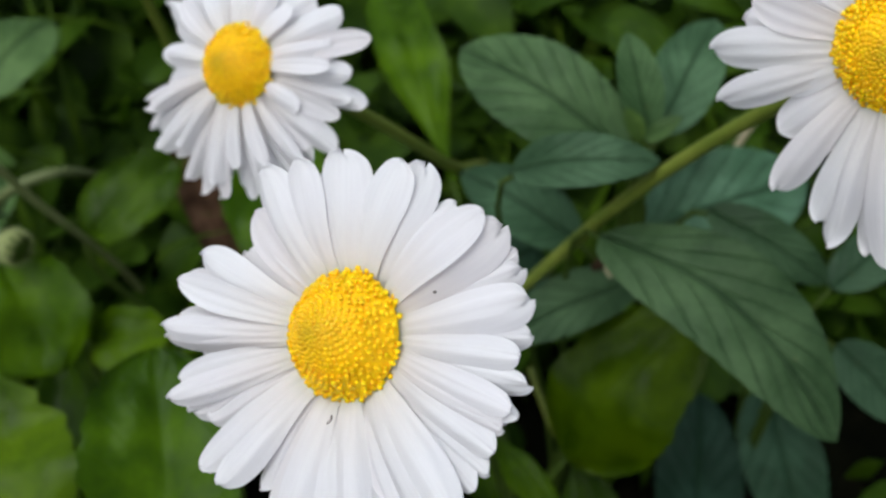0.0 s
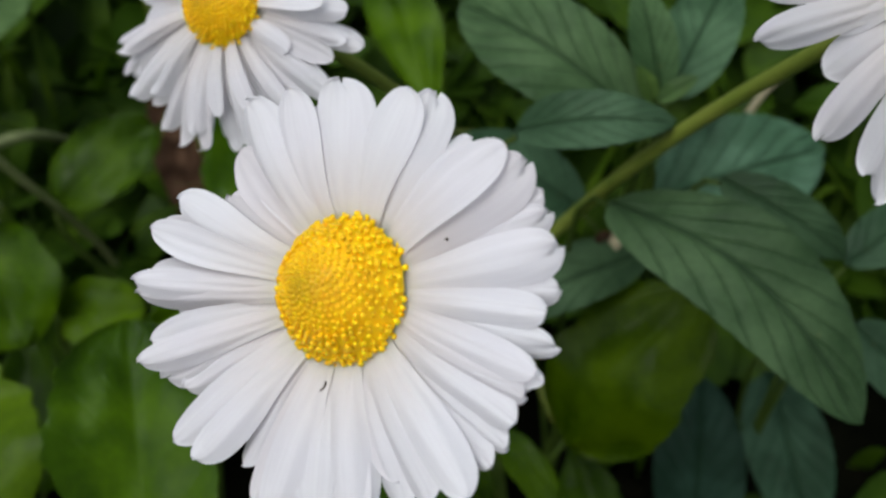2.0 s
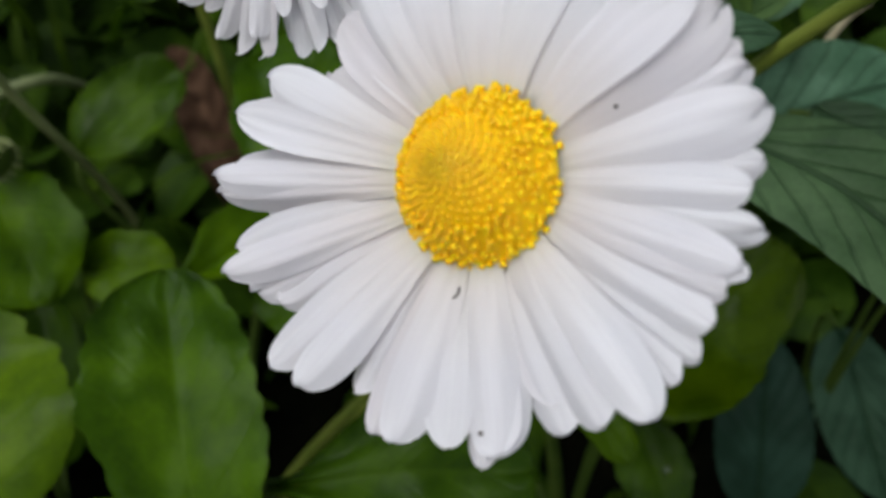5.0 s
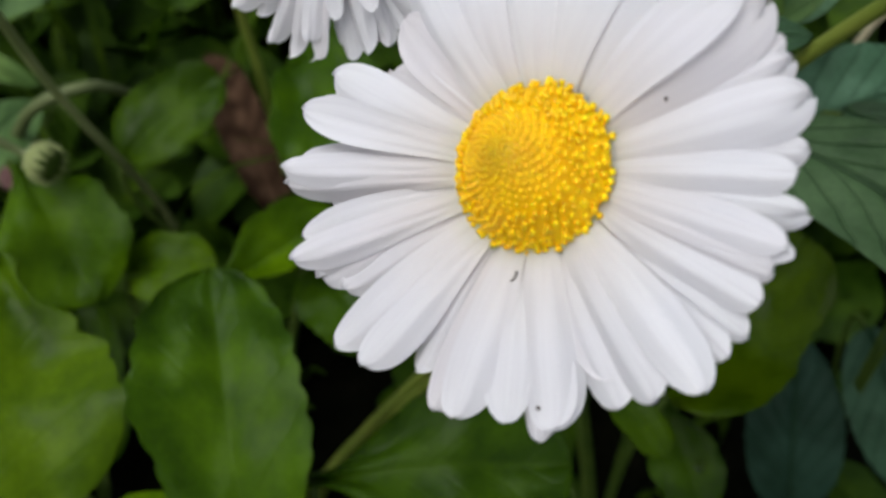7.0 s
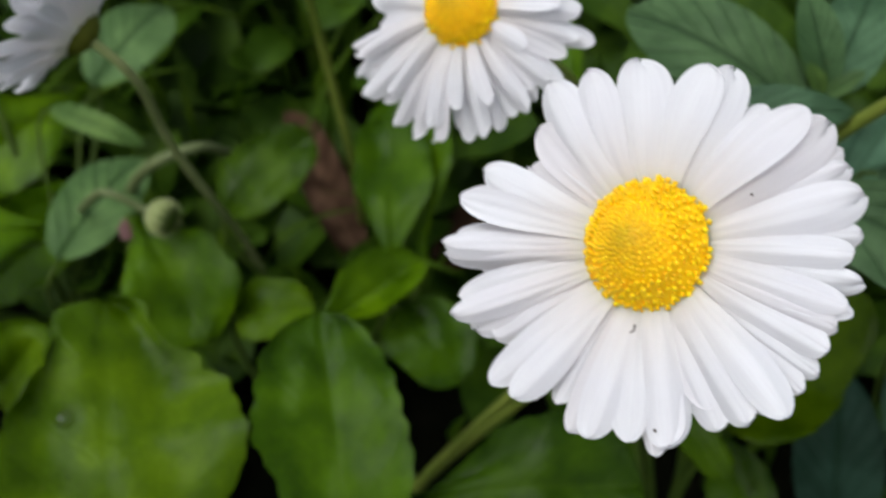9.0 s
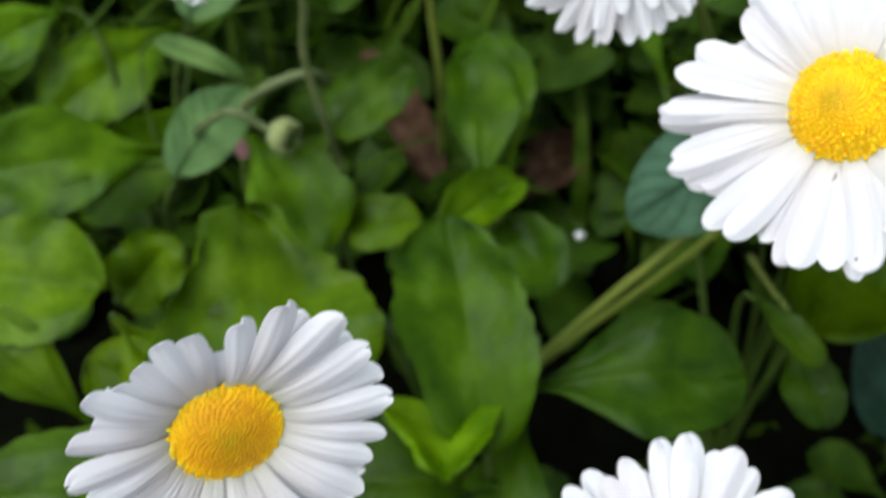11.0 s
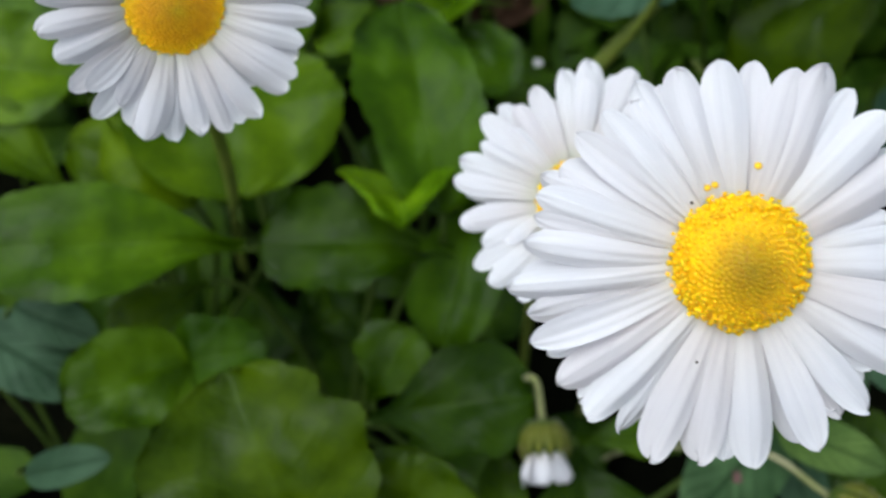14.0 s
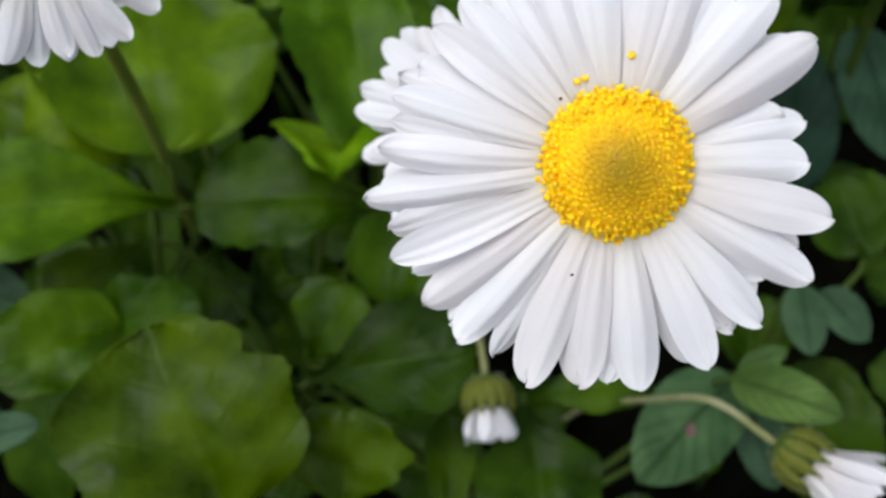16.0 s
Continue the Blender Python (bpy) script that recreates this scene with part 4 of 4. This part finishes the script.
daisy((1.99, -1.64, 12.67), (-0.074, -0.686, 0.724), (0.997, -0.074, 0.031),
      (), (),
      "large white daisy with broad overlapping petals and orange-yellow disc",
      root=(2.90, 4.81), via=(2.55, 0.95, 8.07), seed=13, inner=36, width=0.335, disc_r=0.475, rise=0.95, lift=6, count=560, ring=0.72, tone=DISC_OLD, plump=0.96,
      layers=[
              (1, 1.15, 0.31, 0), (14, 1.16, 0.26, 1), (32, 1.37, 0.32, 0), (37, 1.27, 0.21, 1), (43, 1.19, 0.23, 1), (49, 1.34, 0.29, 0), (60, 1.34, 0.23, 1),
              (68, 1.39, 0.32, 0), (79, 1.31, 0.30, 0), (89, 1.33, 0.27, 1), (100, 1.34, 0.32, 0), (112, 1.35, 0.29, 0), (123, 1.39, 0.27, 1), (136, 1.36, 0.24, 0),
              (143, 1.39, 0.25, 1), (158, 1.44, 0.24, 1), (163, 1.42, 0.25, 0), (171, 1.40, 0.24, 1), (178, 1.44, 0.25, 0), (185, 1.46, 0.24, 1), (190, 1.55, 0.23, 0),
              (197, 1.46, 0.25, 1), (204, 1.49, 0.26, 0), (211, 1.43, 0.22, 1), (219, 1.46, 0.31, 0), (225, 1.44, 0.22, 1), (230, 1.47, 0.28, 0), (241, 1.44, 0.22, 1),
              (248, 1.48, 0.31, 0), (259, 1.41, 0.33, 0), (271, 1.40, 0.28, 1), (279, 1.43, 0.32, 0), (292, 1.36, 0.23, 1), (295, 1.40, 0.28, 0), (306, 1.29, 0.24, 1),
              (312, 1.34, 0.26, 0), (323, 1.17, 0.23, 1), (328, 1.39, 0.28, 0), (337, 1.24, 0.20, 1), (345, 1.33, 0.31, 0)])
daisy((-3.18, 9.22, 10.68), (-0.803, 0.376, 0.461), (0.595, 0.537, 0.598),
      [-3, 10, 22, 35, 40, 53, 66, 71, 84, 96, 109, 114, 127, 140, 145, 158, 170, 183, 189, 201, 214, 219, 232, 245, 257, 263, 275, 288, 293, 306, 319, 331, 337, 349],
      [0.98, 1.04, 1.1, 1.16, 0.98, 1.04, 1.1, 1.16, 0.98, 1.04, 1.1, 1.16, 0.98, 1.04, 1.1, 1.16, 0.98, 1.04, 1.1, 1.16, 0.98, 1.04, 1.1, 1.16, 0.98, 1.04, 1.1, 1.16, 0.98, 1.04, 1.1, 1.16, 0.98, 1.04],
      "white daisy seen from the side on a thin bowed stem",
      root=(-2.85, 13.27), via=(-2.98, 10.55, 7.23), seed=15, inner=12, width=0.25, disc_r=0.3, base=0.95, lift=33, stem_r=0.058, green=STALK_PALE)

# ---- buds, stalks and small things ----


def bud(centre, facing, size, label, root, via, show=0.45, stem_r=0.055, splay=0.0, shut=False, reach=1.95, green=None, bracts=13, tips=17, calyx=None):
    """A daisy bud on its stalk: green bracts round white petal tips. size: radius in cm."""
    rng = random.Random(int(size * 1000))
    c = at(centre)
    z = Vector(facing).normalized()
    m = z.to_track_quat("Z", "Y").to_matrix().to_4x4()
    foot = at((root[0], root[1], ground_height(root[0], root[1]) - 0.1))
    head = tagged(new("daisy_bud"), label, "flower bud")
    head.empty_display_size = 0.004
    head.location = foot
    m.translation = c - foot
    r = size * CM
    # round base of the bud
    verts, faces = [], []
    n = 20
    prof = [(0.12, -1.0), (0.55, -0.92), (0.86, -0.55), (0.93, -0.1), (0.84, 0.25), (0.62, 0.40), (0.3, 0.46), (0.02, 0.48)]
    for pr, pz in prof:
        for j in range(n):
            verts.append(Vector((pr * r * cos(2 * pi * j / n), pr * r * sin(2 * pi * j / n), pz * r)))
    for i in range(len(prof) - 1):
        for j in range(n):
            t = (j + 1) % n
            faces.append((i * n + j, i * n + t, (i + 1) * n + t, (i + 1) * n + j))
    faces.append(tuple(range(n - 1, -1, -1)))
    put("receptacle", smooth_mesh("receptacle", verts, faces, PETIOLE), head, m)
    # bracts
    grid = []
    for i in range(9):
        s = i / 8
        ang = -1.25 + s * reach
        rad = (1.02 * cos(ang) if ang < 0.25 else 0.99 - (0.30 if reach < 2 else 0.05) * (ang - 0.25))
        w = (0.12 + 0.13 * min(1.0, s * 3)) * max(0.0, 1 - max(0.0, (s - 0.55) / 0.45) ** 1.4)
        row = []
        for j in range(5):
            v = j / 2 - 1
            a = v * w
            row.append(Vector((rad * r * cos(a) * (1 + 0.07 * (1 - v * v)), rad * r * sin(a), r * (sin(ang) if ang < 1.0 else 0.84 + 0.55 * (ang - 1.0)))))
        grid.append(row)
    v, f, uv = sheet(grid, -0.0002, lambda a, b: (a, b))
    bract = smooth_mesh("bract", v, f, calyx or BRACT)
    for k in range(bracts):
        put("bract", bract, head, m @ pose(0, 0, 0, rng.uniform(-3, 3), rng.uniform(-3, 3), 360 * k / bracts))
    # short pale hairs
    hv, hf = [], []
    for k in range(150):
        a, b = rng.uniform(0, 2 * pi), rng.uniform(-1.2, 0.5)
        d = Vector((cos(a) * cos(b), sin(a) * cos(b), sin(b)))
        p, q = d * r * 1.0, d * r * rng.uniform(1.12, 1.28) + Vector((0, 0, rng.uniform(-0.1, 0.1) * r))
        e = d.orthogonal().normalized() * r * 0.010
        o = len(hv)
        hv += [p + e, p - e * 0.5 + d.cross(e) * 0.87, p - e * 0.5 - d.cross(e) * 0.87, q]
        hf += [(o, o + 1, o + 3), (o + 1, o + 2, o + 3), (o + 2, o, o + 3)]
    tagged(put("hair", smooth_mesh("hair", hv, hf, HAIR), head, m, "short pale hairs"), kind="stuff")
    # white tips
    for k in range(0 if shut else tips):
        a = 360 * k / tips + rng.uniform(-6, 6)
        el = 80 - splay + rng.uniform(-6, 6)
        ln = r * (1.15 + show) * rng.uniform(0.9, 1.08)
        q = m @ pose(0, 0, 0, 0, 0, a) @ pose(0.62 * r * (1 if k % 2 else 0.75), 0, 0.0, 0, -el, 0)
        put("petal", PETALS[k % 5], head, q @ Matrix.Diagonal((ln, r * 0.30, ln * 0.6, 1)))
    top = c - foot - z * r * 0.9
    mid = at(via) - foot
    pts = through_points(Vector((0, 0, 0)), mid, top, z * r * 5)
    v, f = tube(pts, [stem_r * CM] * len(pts), 9)
    put("stem", smooth_mesh("stem", v, f, green or BUD_STEM), head)
    return head


def stalk(name, points, radius, mat, label, category):
    """A bare stalk through a few places in cm."""
    p = [at(q) for q in points]
    foot = p[0].copy()
    p = [q - foot for q in p]
    pts = []
    for i in range(len(p) - 1):
        a, b, c, d = p[max(i - 1, 0)], p[i], p[i + 1], p[min(i + 2, len(p) - 1)]
        for s in range(8):
            t = s / 8
            pts.append(0.5 * (2 * b + (c - a) * t + (2 * a - 5 * b + 4 * c - d) * t * t + (3 * b - a - 3 * c + d) * t**3))
    pts.append(p[-1])
    n = len(pts)
    v, f = tube(pts, [radius * CM * (1 - 0.35 * i / n) for i in range(n)], 8)
    ob = put(name, smooth_mesh(name, v, f, mat))
    ob.location = foot
    return tagged(ob, label, category)


def drop(name, place, radius, mat, label, category, flat=0.75, seed=0):
    """A small rounded lump resting at a place in cm."""
    bm = bmesh.new()
    bmesh.ops.create_icosphere(bm, subdivisions=3, radius=radius * CM)
    for v in bm.verts:
        k = 1 + (0.25 * noise.noise(v.co * (140 / radius * 0.06) + Vector((seed, 0, 0))) if seed else 0)
        v.co = Vector((v.co.x * k, v.co.y * k, v.co.z * k * flat))
    me = bpy.data.meshes.new(name)
    bm.to_mesh(me)
    bm.free()
    me.materials.append(mat)
    me.polygons.foreach_set("use_smooth", [True] * len(me.polygons))
    ob = put(name, me)
    ob.location = at(place)
    return tagged(ob, label, category)


def flake(name, place, size, mat, facing, label, category, seed):
    """A crumpled scrap of petal or leaf lying at a place in cm."""
    rng = random.Random(seed)
    z = Vector(facing).normalized()
    m = z.to_track_quat("Z", "Y").to_matrix().to_4x4() @ pose(0, 0, 0, 0, 0, rng.uniform(0, 360))
    m.translation = at(place)
    grid = []
    for i in range(9):
        row = []
        for j in range(9):
            a, b = i / 4 - 1, j / 4 - 1
            x = a * math.sqrt(1 - b * b / 2)
            y = b * math.sqrt(1 - a * a / 2) * 0.6
            k = 1 + 0.35 * noise.noise(Vector((x * 1.7, y * 1.7, seed)))
            row.append(Vector((x * k, y * k, 0.22 + 0.45 * noise.noise(Vector((x * 1.4, y * 1.4, seed + 5.5))))) * size * CM)
        grid.append(row)
    v, f, uv = sheet(grid, 0.0002, lambda a, b: (a, b))
    return tagged(put(name, smooth_mesh(name, v, f, mat), None, m), label, category)


def dead_leaf(foot, tip, width, facing, label, seed, curl=0.9, bend=0.1):
    f, t = at(foot), at(tip)
    x = (t - f).normalized()
    n = Vector(facing)
    z = (n - x * n.dot(x)).normalized()
    m = Matrix((x, z.cross(x), z)).transposed().to_4x4()
    m.translation = f
    verts, faces, uvs = blade("mint", (t - f).length, width * CM, bend, curl, 1.6, seed)
    ob = put("dead_leaf", smooth_mesh("dead_leaf", verts, faces, DEAD, uvs), None, m)
    return tagged(ob, label, "dead leaf")


drop("speck", (2.086, 4.412, 12.702), 0.010, SPECK, "tiny dark speck lying on a white petal", "speck", 0.8, 3)
drop("speck", (3.424, 4.159, 13.418), 0.011, SPECK, "tiny dark speck lying on a white petal", "speck", 0.8, 3)
drop("speck", (2.780, 2.957, 12.282), 0.013, SPECK, "tiny dark speck lying on a white petal", "speck", 0.8, 3)
drop("speck", (1.653, -1.378, 12.980), 0.013, SPECK, "tiny dark speck lying on a white petal", "speck", 0.8, 3)
drop("speck", (1.505, -1.418, 12.876), 0.012, SPECK, "tiny dark speck lying on a white petal", "speck", 0.8, 3)
drop("speck", (1.703, -2.192, 12.279), 0.010, SPECK, "tiny dark speck lying on a white petal", "speck", 0.8, 3)
drop("speck", (7.031, 5.576, 13.172), 0.013, SPECK, "tiny dark speck lying on a white petal", "speck", 0.8, 3)
stalk("thread", [(2.674, 3.660, 12.568), (2.670, 3.637, 12.561), (2.658, 3.617, 12.551), (2.637, 3.606, 12.546)], 0.007, SPECK, "tiny bent dark thread on a white petal", "thread")
drop("pollen_grain", (2.076, -1.231, 13.181), 0.026, POLLEN, "yellow pollen crumb on a white petal", "pollen", 0.9, 3)
drop("pollen_grain", (1.752, -1.318, 13.062), 0.024, POLLEN, "yellow pollen crumb beside the disc", "pollen", 0.9, 5)
drop("pollen_grain", (1.800, -1.308, 13.082), 0.024, POLLEN, "yellow pollen crumb beside the disc", "pollen", 0.9, 8)
bud((1.49, 1.22, 3.85), (0.071, -0.931, -0.358), 0.37, "nodding daisy bud, green bracts, white petal tips", (0.74, 5.01), (1.23, 2.31, 3.89))
bud((5.25, -0.49, 5.38), (0.792, -0.608, -0.054), 0.36, "half-open daisy bud with long white petals", (3.10, 3.73), (3.94, 0.70, 4.76), show=1.5, splay=2.0, stem_r=0.048, reach=2.1, bracts=11, tips=22)
bud((-3.56, 10.63, 5.64), (0.897, -0.442, -0.005), 0.30, "closed pale green drooping daisy bud", (-7.43, 14.06), (-4.90, 11.13, 5.57), shut=True, stem_r=0.07, green=RUNNER, calyx=STALK_PALE)
stalk("flower_stalk", [(-0.83, 14.31, 0.00), (-0.79, 13.72, 3.30), (-0.99, 13.63, 5.82), (-1.14, 13.29, 8.13), (-1.21, 12.62, 10.17)], 0.10, STEM, "thin upright green flower stalk", "stalk")
stalk("runner", [(-4.93, 12.51, 4.11), (-4.43, 12.28, 4.94), (-3.87, 12.23, 5.41), (-3.28, 12.60, 5.30), (-3.08, 13.41, 4.28)], 0.12, RUNNER, "pale curved runner lying among leaves", "runner")
stalk("straw", [(8.36, 12.18, 6.39), (8.53, 12.34, 6.64), (8.70, 12.45, 6.85), (8.97, 12.55, 7.06)], 0.07, STRAW, "short pale straw stuck between leaves", "straw")
stalk("twig", [(4.98, 9.60, 3.56), (5.13, 8.84, 3.74), (5.31, 8.11, 3.93), (5.71, 8.39, 2.75)], 0.06, STEM, "yellow-green side shoot between leaves", "shoot")
dead_leaf((-0.71, 13.13, 0.90), (-2.75, 17.36, 1.60), 0.95, (0.25, -0.7, 0.5), "curled brown dead leaf lying on the soil", 31)
dead_leaf((0.72, 13.44, 0.70), (2.65, 15.02, 1.00), 1.2, (0.1, -0.4, 0.9), "brown withered leaf scrap on the soil", 32)
flake("petal_scrap", (5.915, 9.23, 6.91), 0.12, STRAW, (0.2, -0.6, 0.8), "small withered pale petal scrap on a leaf", "debris", 4)
flake("leaf_scrap", (5.75, 9.31, 6.94), 0.12, DEAD, (0.4, -0.4, 0.8), "tiny brown withered leaf scrap on a leaf", "debris", 9)
flake("petal_scrap", (-4.50, 11.11, 4.75), 0.20, PINK, (0.1, -0.6, 0.8), "small withered pinkish scrap on a leaf", "debris", 6)
flake("petal_scrap", (4.56, 1.09, 2.87), 0.11, PINK, (0.1, -0.5, 0.85), "tiny reddish withered scrap on a mint leaf", "debris", 8)
drop("dew_drop", (6.125, 7.265, 2.70), 0.10, DEW, "clear dew drop on a small leaf", "dew drop")
drop("petal_scrap", (2.17, 11.78, 1.39), 0.10, PALE, "small white fallen petal scrap among low leaves", "debris", 0.7, 7)
drop("dew_drop", (-4.21, 6.70, 5.93), 0.12, DEW, "dew drop on a broad leaf", "dew drop")


# ---- low growth between the plants ----


def undergrowth():
    """Many small leaves close to the soil, in one mesh."""
    rng = random.Random(5)
    verts, faces, uvs = [], [], []
    shapes = [blade(k, 0.02, 0.011 if k != "mint" else 0.010, 0.08, 0.15, 0.5, s, 9, 5, True) for s, k in enumerate(("bellis", "round", "mint", "bellis", "mint", "round"), 900)]
    for i in range(7400):
        x, y = rng.uniform(-20, 23), rng.uniform(-10, 36)
        if i < 1200:
            x, y = rng.uniform(-18, 18), rng.uniform(13, 34)
        if i > 3800:
            x, y = rng.gauss(2, 55), rng.gauss(15, 55)
        z = ground_height(x, y) + rng.uniform(0.0, 1.2)
        if y < 12 and rng.random() < (0.93 if abs(x) < 9 else 0.7):
            continue
        if y < 12:
            z -= 0.6
        elif y > 15:
            z += rng.uniform(0.0, 3.0)
        if -13 < x < -3 and 8 < y < 20:
            z = min(z, 0.2)
        if -4.8 < x < 0.6 and 12.5 < y < 20 and z > 0.5:
            continue
        v, f, uv = shapes[rng.randrange(len(shapes))]
        m = pose(x * CM, y * CM, z * CM, rng.uniform(-28, 28), rng.uniform(-50, 10), rng.uniform(0, 360)) @ Matrix.Scale(rng.uniform(0.5, 1.5), 4)
        o = len(verts)
        verts += [m @ p for p in v]
        faces += [tuple(o + q for q in face) for face in f]
        uvs += uv
    ob = put("undergrowth", smooth_mesh("undergrowth", verts, faces, LOW_LEAF_SHADED, uvs))
    return tagged(ob, "dense low green leaves covering the soil, darkened for shade", "ground cover", kind="stuff")


undergrowth()


def grass():
    """Thin blades and stalks among the plants, in one mesh."""
    rng = random.Random(8)
    verts, faces, uvs = [], [], []
    for i in range(620):
        x, y = rng.uniform(-16, 22), rng.uniform(11, 34)
        if i > 540:
            x, y = rng.uniform(-14, 16), rng.uniform(2, 14)
        h = rng.uniform(2.5, 7.0) if y > 13 else rng.uniform(1.0, 2.4)
        a, lean = rng.uniform(0, 2 * pi), rng.uniform(0.1, 0.7) * h
        b = Vector((x, y, ground_height(x, y) - 0.1))
        w = rng.uniform(0.06, 0.24)
        side = Vector((-sin(a), cos(a), 0)) * w
        o = len(verts)
        for k in range(7):
            t = k / 6
            c = b + Vector((cos(a) * lean * t * t, sin(a) * lean * t * t, h * t * (1 - 0.25 * t)))
            ww = (1 - t**2.2) + 0.02
            for e, zz in ((-1, 0.25 * w), (0, 0), (1, 0.25 * w)):
                verts.append(at(c + side * e * ww + Vector((0, 0, zz))))
                uvs.append((t, 0.5 + 0.4 * e))
        for k in range(6):
            for e in range(2):
                p = o + k * 3 + e
                faces.append((p, p + 1, p + 4, p + 3))
    ob = put("grass", smooth_mesh("grass", verts, faces, GRASS, uvs))
    return tagged(ob, "thin green grass blades among the plants", "grass", kind="stuff")


grass()
